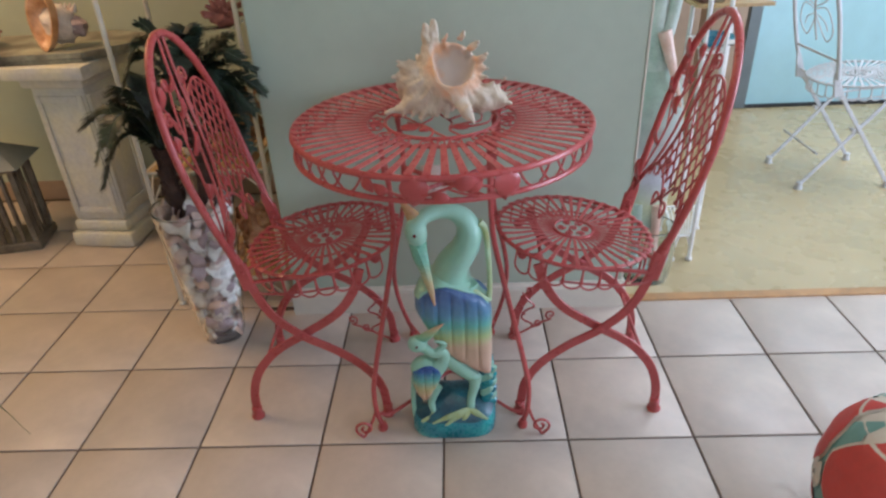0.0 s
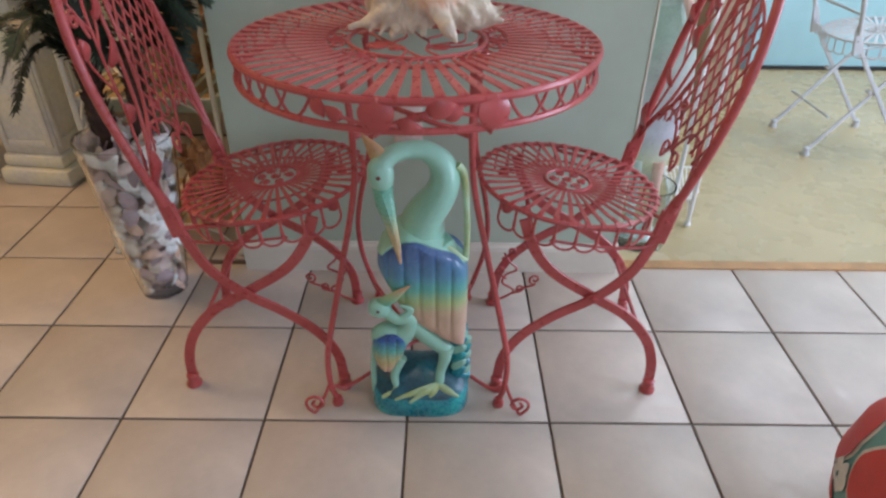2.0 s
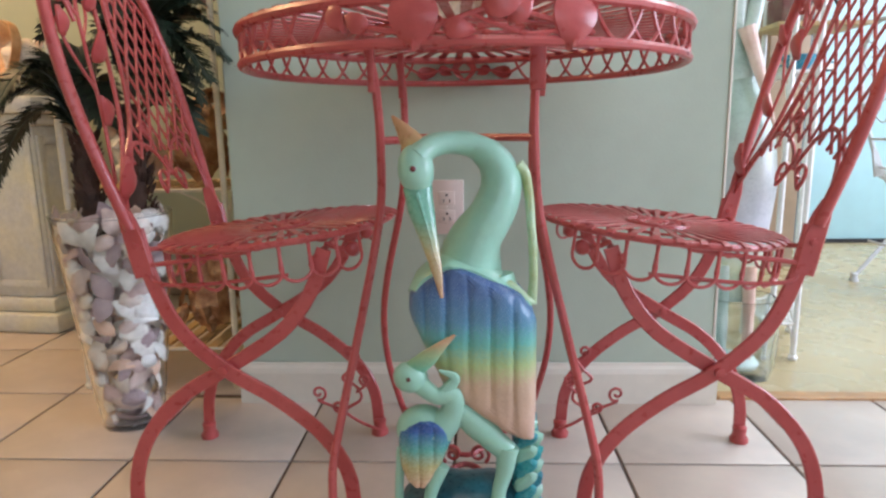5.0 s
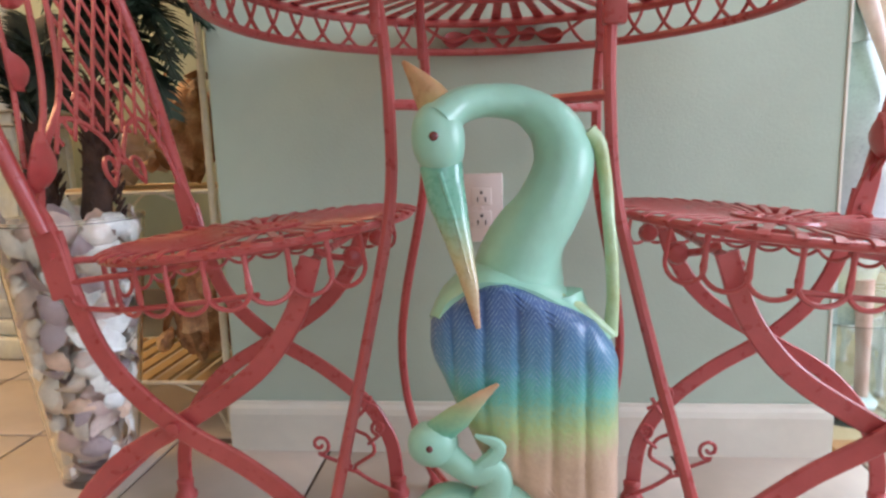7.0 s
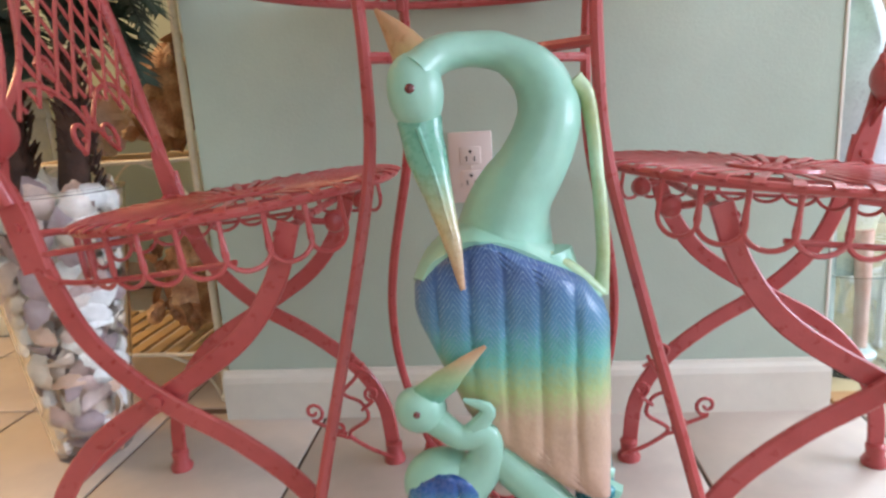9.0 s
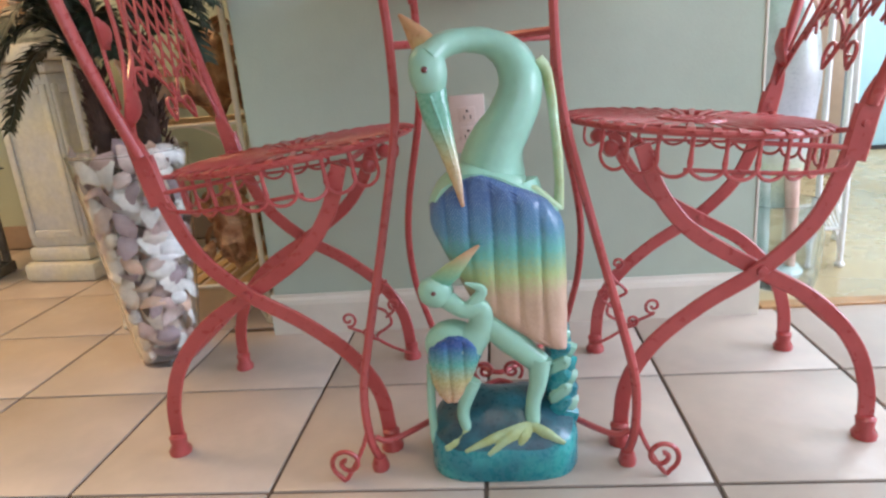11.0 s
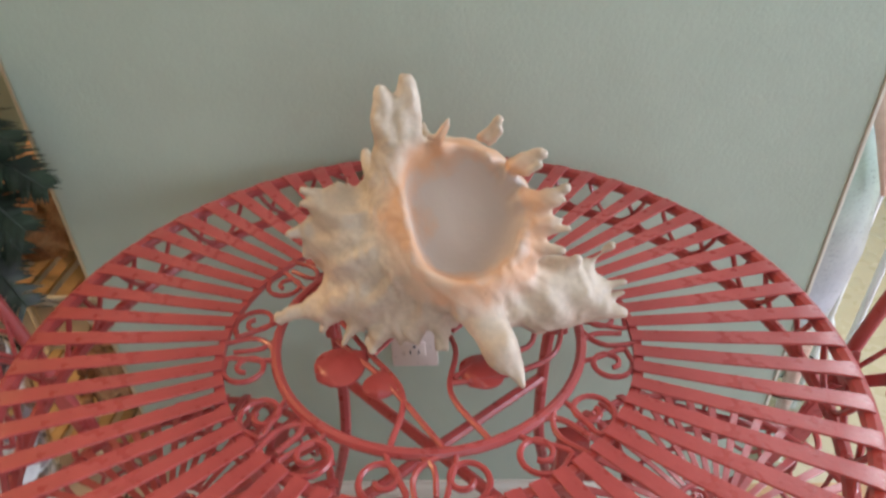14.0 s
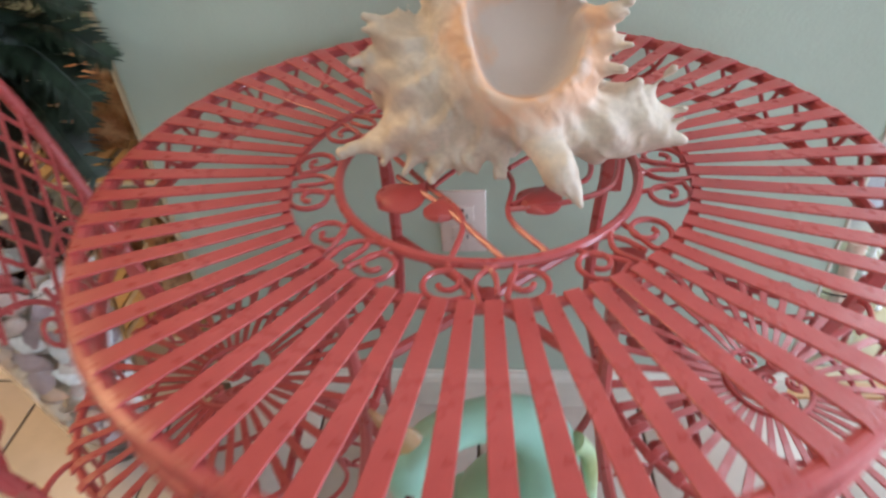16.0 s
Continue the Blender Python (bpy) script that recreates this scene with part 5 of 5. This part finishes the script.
def shell_bundle(name, label, centre, size, mat, seed, count=26):
    rnd = random.Random(seed)
    bm = bmesh.new()
    for i in range(count):
        c = Vector((rnd.uniform(-1, 1) * size[0], rnd.uniform(-1, 1) * size[1], rnd.uniform(0.10, 1) * size[2]))
        s = rnd.uniform(0.018, 0.036)
        turn = Euler((rnd.uniform(0, 6), rnd.uniform(0, 6), rnd.uniform(0, 6))).to_matrix()
        if i % 2:
            clam(bm, c, s, turn)
        else:
            blob(bm, c, (s * 0.8, s * 0.5, s * 0.6), 0.5, rnd.random() * 40, 0, 12, 9, turn.to_4x4())
    blob(bm, (0, 0, size[2] * 0.45), (size[0] * 0.9, size[1] * 0.9, size[2] * 0.48), 0.4, seed, 0, 18, 12)
    low = min(v.co.z for v in bm.verts)
    for v in bm.verts:
        v.co.z -= low
    return tagged(part(name, bm, mat, None, m=Matrix.Translation(centre)), label, "shells", kind="stuff")


shell_bundle("shell_bundle", "bundle of orange brown dried shells on the wire shelf", (-0.62, 0.76, 0.106), (0.055, 0.07, 0.19), BROWN, 1, 44)
shell_bundle("shell_bundle", "bundle of orange brown dried shells on the upper wire shelf", (-0.62, 0.76, 0.481), (0.06, 0.08, 0.20), BROWN, 2, 44)
shell_bundle("shell_bundle", "pale brown shells on the wire shelf", (-0.78, 0.78, 0.481), (0.06, 0.08, 0.12), CLAM, 3, 30)
bm = bmesh.new()
rnd = random.Random(9)
blob(bm, (0, 0, 0.020), (0.040, 0.030, 0.022), 0.3, 4, 0, 20, 12)
for i in range(34):
    a, el = rnd.uniform(0, 6.283), rnd.uniform(0.15, 1.4)
    d = Vector((math.cos(a) * math.cos(el), math.sin(a) * math.cos(el) * 0.7, math.sin(el)))
    sweep(bm, spline([Vector((0, 0, 0.02)), d * 0.035 + Vector((0, 0, 0.02)), d * rnd.uniform(0.05, 0.075) + Vector((0, 0, 0.015))], 4), disc(0.009, 6), taper=[1.2, 0.5])
low = min(v.co.z for v in bm.verts)
for v in bm.verts:
    v.co.z -= low
CORAL_AT = (-0.575, 0.700, 0.88)
plinth = thing("glass_shelf", "clear glass shelf inside the wire unit", "shelf")
part("pane", boxed((-0.660, 0.650, 0.872), (-0.552, 0.790, 0.8785), 0.001), VGLASS, plinth)
for x in (-0.5535,):
    part("clip", boxed((x - 0.003, 0.648, 0.866), (x + 0.0045, 0.660, 0.8725), 0.001), IVORY, plinth)
tagged(part("coral_piece", bm, CORAL, None, m=Matrix.Translation((CORAL_AT[0], CORAL_AT[1], 0.8788))), "dusty pink branched coral piece on the glass shelf", "coral")

# ---- white pedestal with a conch, and the lantern ----
PLASTER = material("white_washed_plaster", (0.74, 0.74, 0.73), 0.6, vary=0.15, scale=7, grain=0.3, second=(0.68, 0.64, 0.46))
SLAB = material("weathered_grey_brown_slab", (0.20, 0.17, 0.13), 0.55, vary=0.4, scale=8, grain=0.4, second=(0.36, 0.36, 0.28))
GREYWOOD = material("weathered_grey_wood", (0.20, 0.17, 0.13), 0.75, vary=0.35, scale=12, grain=0.5)
CONCH = material("orange_conch", (0.72, 0.34, 0.14), 0.35, vary=0.2, scale=20, second=(0.78, 0.50, 0.28), coat=0.2)
pedestal = thing("pedestal", "white washed panelled plaster pedestal with yellow stains", "pedestal", pose(-1.340, 1.185, 0, 0, 0, -6))
part("plinth", boxed((-0.128, -0.128, 0.0), (0.128, 0.128, 0.062), 0.014), PLASTER, pedestal)
part("plinth", boxed((-0.112, -0.112, 0.0625), (0.112, 0.112, 0.11), 0.016), PLASTER, pedestal)
part("shaft", boxed((-0.100, -0.100, 0.1105), (0.100, 0.100, 0.63), 0.008), PLASTER, pedestal)
for x0, x1, z0, z1 in ((-0.092, -0.070, 0.14, 0.60), (0.070, 0.092, 0.14, 0.60), (-0.0695, 0.0695, 0.14, 0.165), (-0.0695, 0.0695, 0.575, 0.60)):
    part("moulding", boxed((x0, -0.1085, z0), (x1, -0.1005, z1), 0.003), PLASTER, pedestal)
    part("moulding", boxed((0.1005, x0, z0), (0.1085, x1, z1), 0.003), PLASTER, pedestal)
part("capital", boxed((-0.120, -0.120, 0.6305), (0.120, 0.120, 0.665), 0.010), PLASTER, pedestal)
part("capital", boxed((-0.155, -0.155, 0.6655), (0.155, 0.155, 0.712), 0.008), PLASTER, pedestal)
slab = thing("slab_top", "weathered grey brown slab with worn corners on the pedestal", "table top", pose(-1.47, 1.22, 0.7125, 0, 0, 4))
bm = bmesh.new()
pts = [(-0.45, -0.16), (0.24, -0.16), (0.36, -0.02), (0.36, 0.16), (0.22, 0.25), (-0.45, 0.25)]
for z0, z1, g in ((0.0, 0.014, 0.985), (0.0142, 0.034, 1.0)):
    a = [bm.verts.new((x * g, y * g, z0)) for x, y in pts]
    b = [bm.verts.new((x * g, y * g, z1)) for x, y in pts]
    bm.faces.new(a[::-1]), bm.faces.new(b)
    for i in range(6):
        bm.faces.new((a[i], a[(i + 1) % 6], b[(i + 1) % 6], b[i]))
bmesh.ops.bevel(bm, geom=bm.edges[:], offset=0.003, segments=2, affect="EDGES")
part("slab", bm, SLAB, slab)
bm = bmesh.new()
blob(bm, (0, 0.03, 0.062), (0.060, 0.050, 0.058), 0.3, 2, 1, 26, 18)
blob(bm, (0.03, 0.05, 0.055), (0.055, 0.035, 0.035), 0.3, 6, 1, 20, 14)
rows = []
for s, d in ((0.05, 0.030), (0.5, 0.022), (0.85, 0.004), (1.0, -0.012), (1.12, -0.014), (1.14, -0.004), (1.08, 0.012)):
    rows.append([bm.verts.new((0.048 * s * math.cos(a) * (1 + 0.25 * math.sin(a)) - 0.005, -0.022 + d + 0.012 * math.sin(a), 0.080 + 0.078 * s * math.sin(a))) for a in np.linspace(0, 2 * math.pi, 37)[:-1]])
for a, b in zip(rows, rows[1:]):
    for i in range(36):
        bm.faces.new((a[i], a[(i + 1) % 36], b[(i + 1) % 36], b[i])).material_index = 0
bm.faces.new(rows[0])
for k in range(5):
    limb(bm, [(-0.02 + 0.018 * k, 0.05, 0.10), (-0.025 + 0.022 * k, 0.055, 0.125)], [0.012, 0.002], 1, 8)
low = min(v.co.z for v in bm.verts)
for v in bm.verts:
    v.co.z -= low
tagged(part("conch_shell", bm, [CONCH, CLAM], None, m=pose(-1.335, 1.16, 0.7468, 0, 0, -22) @ Matrix.Scale(1.08, 4)), "orange mouthed conch shell on the slab", "sea shell")
shell_bundle("shell_cluster", "dark red brown shells on the slab", (-1.66, 1.25, 0.7468), (0.07, 0.06, 0.06), CORAL, 11, 18)
lantern = thing("lantern", "weathered grey wooden lantern with a dark pitched roof", "lantern", pose(-1.715, 1.13, 0, 0, 0, 12))
part("base", boxed((-0.095, -0.095, 0.0), (0.095, 0.095, 0.035), 0.004), GREYWOOD, lantern)
for sx in (-1, 1):
    for sy in (-1, 1):
        part("post", boxed((0.078 * sx - 0.010, 0.078 * sy - 0.010, 0.0355), (0.078 * sx + 0.010, 0.078 * sy + 0.010, 0.325), 0.002), GREYWOOD, lantern)
for k in range(3):
    for sx in (-1, 1):
        part("slat", boxed((-0.035 + 0.035 * k - 0.006, 0.078 * sx - 0.004, 0.0355), (-0.035 + 0.035 * k + 0.006, 0.078 * sx + 0.004, 0.325), 0.001), GREYWOOD, lantern)
        part("slat", boxed((0.078 * sx - 0.004, -0.035 + 0.035 * k - 0.006, 0.0355), (0.078 * sx + 0.004, -0.035 + 0.035 * k + 0.006, 0.325), 0.001), GREYWOOD, lantern)
part("head_board", boxed((-0.10, -0.10, 0.3255), (0.10, 0.10, 0.345), 0.003), GREYWOOD, lantern)
bm = bmesh.new()
for lo, hi, z0, z1 in ((0.125, 0.02, 0.3455, 0.42),):
    a = [bm.verts.new((lo * x, lo * y, z0)) for x, y in ((-1, -1), (1, -1), (1, 1), (-1, 1))]
    b = [bm.verts.new((hi * x, hi * y, z1)) for x, y in ((-1, -1), (1, -1), (1, 1), (-1, 1))]
    bm.faces.new(a[::-1]), bm.faces.new(b)
    for i in range(4):
        bm.faces.new((a[i], a[(i + 1) % 4], b[(i + 1) % 4], b[i]))
part("roof", bm, SLATE, lantern, "dark pitched roof")

# ---- second carved bird and the grey jar by the wall's corner ----
SAGE = material("pale_sage_paint", (0.34, 0.45, 0.38), 0.35, vary=0.15, scale=12, grain=0.12, coat=0.3, second=(0.50, 0.55, 0.50))
PALEPEACH = material("pale_peach_paint", (0.66, 0.40, 0.30), 0.4, vary=0.12, scale=14, coat=0.3, second=(0.66, 0.50, 0.42))
LILAC = material("pale_lilac_plumage_paint", (0, 0, 0), 0.35, vary=0.12, scale=20, coat=0.3, span=(0.16, 0.62),
                 ramp=[(0.0, (0.30, 0.40, 0.36)), (0.2, (0.52, 0.55, 0.36)), (0.4, (0.50, 0.50, 0.56)), (0.7, (0.42, 0.42, 0.40)), (1.0, (0.36, 0.46, 0.38))])
bm = bmesh.new()
limb(bm, [(0.655, 0.74, 0.985), (0.650, 0.74, 1.000), (0.640, 0.74, 0.965), (0.632, 0.74, 0.90), (0.628, 0.745, 0.83), (0.634, 0.75, 0.76), (0.645, 0.75, 0.69)], [0.016, 0.024, 0.022, 0.020, 0.022, 0.030, 0.042], 0, 14, 0.8)
limb(bm, [(0.652, 0.735, 1.00), (0.662, 0.735, 0.96), (0.668, 0.735, 0.89), (0.662, 0.735, 0.82), (0.650, 0.735, 0.77)], [0.016, 0.018, 0.018, 0.017, 0.020], 0, 12, 0.8)
limb(bm, [(0.642, 0.72, 0.80), (0.668, 0.712, 0.72), (0.712, 0.705, 0.585)], [0.020, 0.015, 0.004], 1, 10, 0.7)
limb(bm, [(0.645, 0.735, 1.005), (0.652, 0.735, 1.035), (0.664, 0.735, 1.060)], [0.018, 0.014, 0.005], 3, 10, 0.8)
limb(bm, [(0.630, 0.760, 0.74), (0.660, 0.760, 0.60), (0.672, 0.760, 0.45), (0.670, 0.760, 0.30), (0.665, 0.75, 0.17)], [0.045, 0.072, 0.080, 0.066, 0.040], 2, 20, 0.6)
for dx, dy in ((-0.030, 0.0), (0.025, -0.015)):
    limb(bm, [(0.665 + dx, 0.742 + dy, 0.26), (0.668 + dx, 0.735 + dy, 0.14), (0.668 + dx, 0.73 + dy, 0.02)], [0.018, 0.013, 0.012], 1 if dx > 0 else 0, 10)
blob(bm, (0.672, 0.735, 0.022), (0.058, 0.052, 0.022), 0.1, 3, 0, 24, 10)
low = min(v.co.z for v in bm.verts)
for v in bm.verts:
    v.co.z -= low
tagged(part("bird_statue", bm, [SAGE, PALEPEACH, LILAC, WHITE], None, m=Matrix.Translation((0, 0, 0.0130))), "tall pale sage and lilac carved bird by the wall's corner", "statue")
JAR = glass("smoky_clear_glass", (0.80, 0.84, 0.83), 0.08)
jar_rows = [(0.060, 0.0), (0.080, 0.008), (0.088, 0.04), (0.089, 0.11), (0.086, 0.160), (0.080, 0.188), (0.082, 0.198)]
bm = lathe(jar_rows + [(r - 0.006, z) for r, z in jar_rows[::-1][:-1]] + [(0.050, 0.010)], 36, cap=True)
for v in bm.verts:
    a = math.atan2(v.co.y, v.co.x)
    d = 1 + 0.015 * math.sin(5 * a + v.co.z * 30) + 0.02 * noise.noise(Vector((v.co.x, v.co.y, v.co.z)) * 22)
    v.co.x *= d
    v.co.y *= d
jar = tagged(part("glass_jar", bm, JAR, None, m=pose(0.676, 0.735, 0.0022)), "rounded smoky clear glass jar round the carved bird's foot", "jar")
jar.visible_shadow = False

# ---- wire stand behind the corner ----
wire_shelf("wire_stand", "slim white wire stand behind the wall's corner", [(0.800, 0.83), (0.862, 0.83), (0.965, 1.06), (0.83, 1.06)], (0.10, 0.725), 1.75, WHITE, None)
tagged(part("shelf_board", boxed((0.79, 0.90, 0.8395), (1.02, 1.08, 0.8505), 0.002), SLATWOOD, None), "honey wooden shelf board across the wire stand", "shelf board")
cart = thing("toy_tricycle", "small metal planter tricycle with spoked black wheel", "ornament", pose(0.945, 0.995, 0.851))
part("tyre", sweep(bmesh.new(), [(x, 0, 0.040 + y) for x, y, _ in circle(0.036, 0, 40)], disc(0.0038, 8), closed=True), BLACK, cart)
for i in range(12):
    a = math.pi * i / 12
    part("spoke", rod([(-0.034 * math.cos(a), 0, 0.040 - 0.034 * math.sin(a)), (0.034 * math.cos(a), 0, 0.040 + 0.034 * math.sin(a))], 0.0007, 4), WHITE, cart)
part("hub", lathe([(0.006, -0.006), (0.006, 0.006)], 10), BLACK, cart, m=pose(0, 0, 0.04, 90))
part("fork", rod([(0, 0.006, 0.04), (-0.015, 0.006, 0.09), (-0.05, 0.02, 0.095)], 0.0025, 6), BLACK, cart)
part("basket", boxed((-0.085, -0.005, 0.0), (-0.040, 0.06, 0.085), 0.006), CORAL, cart)
part("lamp_box", boxed((0.010, -0.002, 0.082), (0.030, 0.018, 0.105), 0.004), GREYWOOD, cart)
BOOK = material("teal_book_cloth", (0.05, 0.26, 0.32), 0.5, vary=0.12, scale=14)
book = thing("book", "teal cloth book lying on the wire stand", "book", pose(0.885, 0.945, 0.7302, 0, 0, 8))
part("cover", boxed((-0.045, -0.06, 0.0), (0.045, 0.06, 0.003), 0.001), BLACK, book)
part("pages", boxed((-0.042, -0.057, 0.0032), (0.043, 0.057, 0.018), 0.001), CREAM, book)
part("cover", boxed((-0.045, -0.06, 0.0182), (0.045, 0.06, 0.022), 0.001), BOOK, book)
box_ob = thing("storage_box", "dark red painted tin box on the wooden shelf board", "box", pose(0.845, 0.955, 0.8508, 0, 0, 6))
part("body", boxed((-0.045, -0.035, 0.0), (0.030, 0.035, 0.060), 0.005), PLAQUE, box_ob)
part("lid", boxed((-0.047, -0.037, 0.0605), (0.032, 0.037, 0.075), 0.005), RED, box_ob)
DISH = material("sea_blue_glaze", (0.06, 0.28, 0.42), 0.25, vary=0.25, scale=16, coat=0.4)
tagged(part("bowl", lathe([(0.016, 0.0), (0.020, 0.004), (0.036, 0.024), (0.042, 0.040), (0.039, 0.041), (0.033, 0.026), (0.016, 0.007)], 28), DISH, None, m=pose(0.845, 0.895, 0.7280)), "small sea blue glazed bowl on the wire stand", "bowl")
tagged(part("tan_column", boxed((1.24, 1.95, 0.002), (1.40, 2.11, 2.59), 0.006), TAN, None), "tan plastered square column in the further room", "column")

# ---- white folding chairs in the further room ----
white_chair = iron_chair("garden_chair", "white iron folding chair with butterfly wire back", SHADEWHITE, "white garden chairs", pose(1.72, 1.54, 0.002, 0, 0, 0), "filigree")
copy_thing(white_chair, pose(2.36, 1.72, 0.002, 0, 0, -150))

# ---- floral ball and the grassy plant at the edge of view ----
POPPY = material("poppy_red_print", (0.55, 0.07, 0.06), 0.6, vary=0.12, scale=8, grain=0.2)
SEAFOAM = material("sea_green_print", (0.18, 0.36, 0.33), 0.6, vary=0.12, scale=8, grain=0.2)
OFFW = material("off_white_print", (0.66, 0.62, 0.54), 0.6, vary=0.1, scale=8, grain=0.2)
ball = thing("garden_stool", "round ceramic garden stool with red, green and white petals", "stool", pose(0.905, -0.305, 0))
part("body", lathe([(0.07, 0.0), (0.125, 0.03), (0.160, 0.09), (0.172, 0.165), (0.160, 0.240), (0.125, 0.298), (0.07, 0.328), (0.01, 0.336)], 48), OFFW, ball)


def petal(mat, a0, z0, wide, tall, lift, label=""):
    """A painted petal, standing a little proud of the stool."""
    bm = bmesh.new()
    zs = [0.0, 0.03, 0.09, 0.165, 0.24, 0.298, 0.328]
    rs = [0.07, 0.125, 0.160, 0.172, 0.160, 0.125, 0.07]
    n = 14
    rows = []
    for i in range(n + 1):
        t = i / n
        z = z0 + tall * t
        half = wide * math.sin(math.pi * min(max(t, 0.02), 0.98)) ** 0.7
        r = float(np.interp(z, zs, rs)) + lift
        rows.append([bm.verts.new((r * math.cos(a0 + half * s), r * math.sin(a0 + half * s), z)) for s in np.linspace(-1, 1, 7)])
    for a, b in zip(rows, rows[1:]):
        for j in range(6):
            bm.faces.new((a[j], a[j + 1], b[j + 1], b[j]))
    part("petal", bm, mat, ball, label)


for i in range(6):
    a = 2 * math.pi * i / 6 + 0.25
    petal(SEAFOAM, a + 0.52, 0.03, 0.42, 0.285, 0.0030)
    petal(OFFW, a, 0.125, 0.50, 0.200, 0.0045)
    petal(POPPY, a, 0.130, 0.46, 0.188, 0.0065)
    petal(POPPY, a + 0.20, 0.020, 0.34, 0.125, 0.0060)
    for k in range(5):
        petal(OFFW, a + 0.52 + 0.10 * math.cos(1.257 * k), 0.150 + 0.018 * math.sin(1.257 * k), 0.065, 0.034, 0.0080)
GRASS = material("green_grass_blade", (0.05, 0.085, 0.03), 0.5, vary=0.3, scale=12)
TERRA = material("brown_clay_pot", (0.24, 0.12, 0.07), 0.7, vary=0.2, scale=10, grain=0.3)
plant = thing("grass_plant", "potted plant with long thin arching green blades", "plant", pose(-1.22, -0.16, 0))
part("pot", lathe([(0.07, 0.0), (0.09, 0.10), (0.10, 0.16), (0.105, 0.165), (0.105, 0.185), (0.09, 0.185), (0.085, 0.15), (0.01, 0.15)], 28), TERRA, plant)
rnd = random.Random(4)
for i in range(34):
    a, reach, tall = rnd.uniform(0, 6.283), rnd.uniform(0.14, 0.30), rnd.uniform(0.16, 0.34)
    line = spline([(0.03 * math.cos(a), 0.03 * math.sin(a), 0.15), (reach * 0.45 * math.cos(a), reach * 0.45 * math.sin(a), 0.15 + tall), (reach * math.cos(a), reach * math.sin(a), 0.10 + tall * 0.75), (reach * 1.2 * math.cos(a), reach * 1.2 * math.sin(a), 0.05 + tall * 0.4)], 6)
    part("blade", sweep(bmesh.new(), line, bar(0.008, 0.001), ref=(0, 0, 1), taper=[1.0, 0.15]), GRASS, plant)

# ---- floor tiles, one by one ----
P = 0.305
floor_ob, floor_left_ob = bpy.data.objects["floor"], bpy.data.objects["floor_left"]
bm = boxed((0.003, 0.003, -0.006), (P - 0.003, P - 0.003, 0.0), 0.0022)
tile_mesh = mesh_of("tile", bm, TILE)
for i in range(-9, 11):
    for j in range(-10, 5):
        x, y = i * P, j * P
        if y > 0.4 and x > -0.75:
            continue
        if j < 1:
            part("tile", tile_mesh, TILE, floor_ob, m=Matrix.Translation((x, y, 0)))
        elif j == 1:
            cut = mesh_of("tile", boxed((0.003, 0.003, -0.006), (P - 0.003, min(P, 0.590 - y) - 0.003 if x > -0.75 else P - 0.003, 0.0), 0.0022), TILE) if (x > -0.75 and i == -2) else None
            if cut:
                cut_mesh = cut
            part("tile", cut_mesh if x > -0.75 else tile_mesh, TILE, floor_ob, m=Matrix.Translation((x, y, 0)))
        else:
            part("tile", tile_mesh, TILE, floor_left_ob, m=Matrix.Translation((x, y, 0)))
for j in (2, 3, 4):
    part("tile", tile_mesh, TILE, floor_left_ob, m=Matrix.Translation((-2 * P, j * P, 0)))
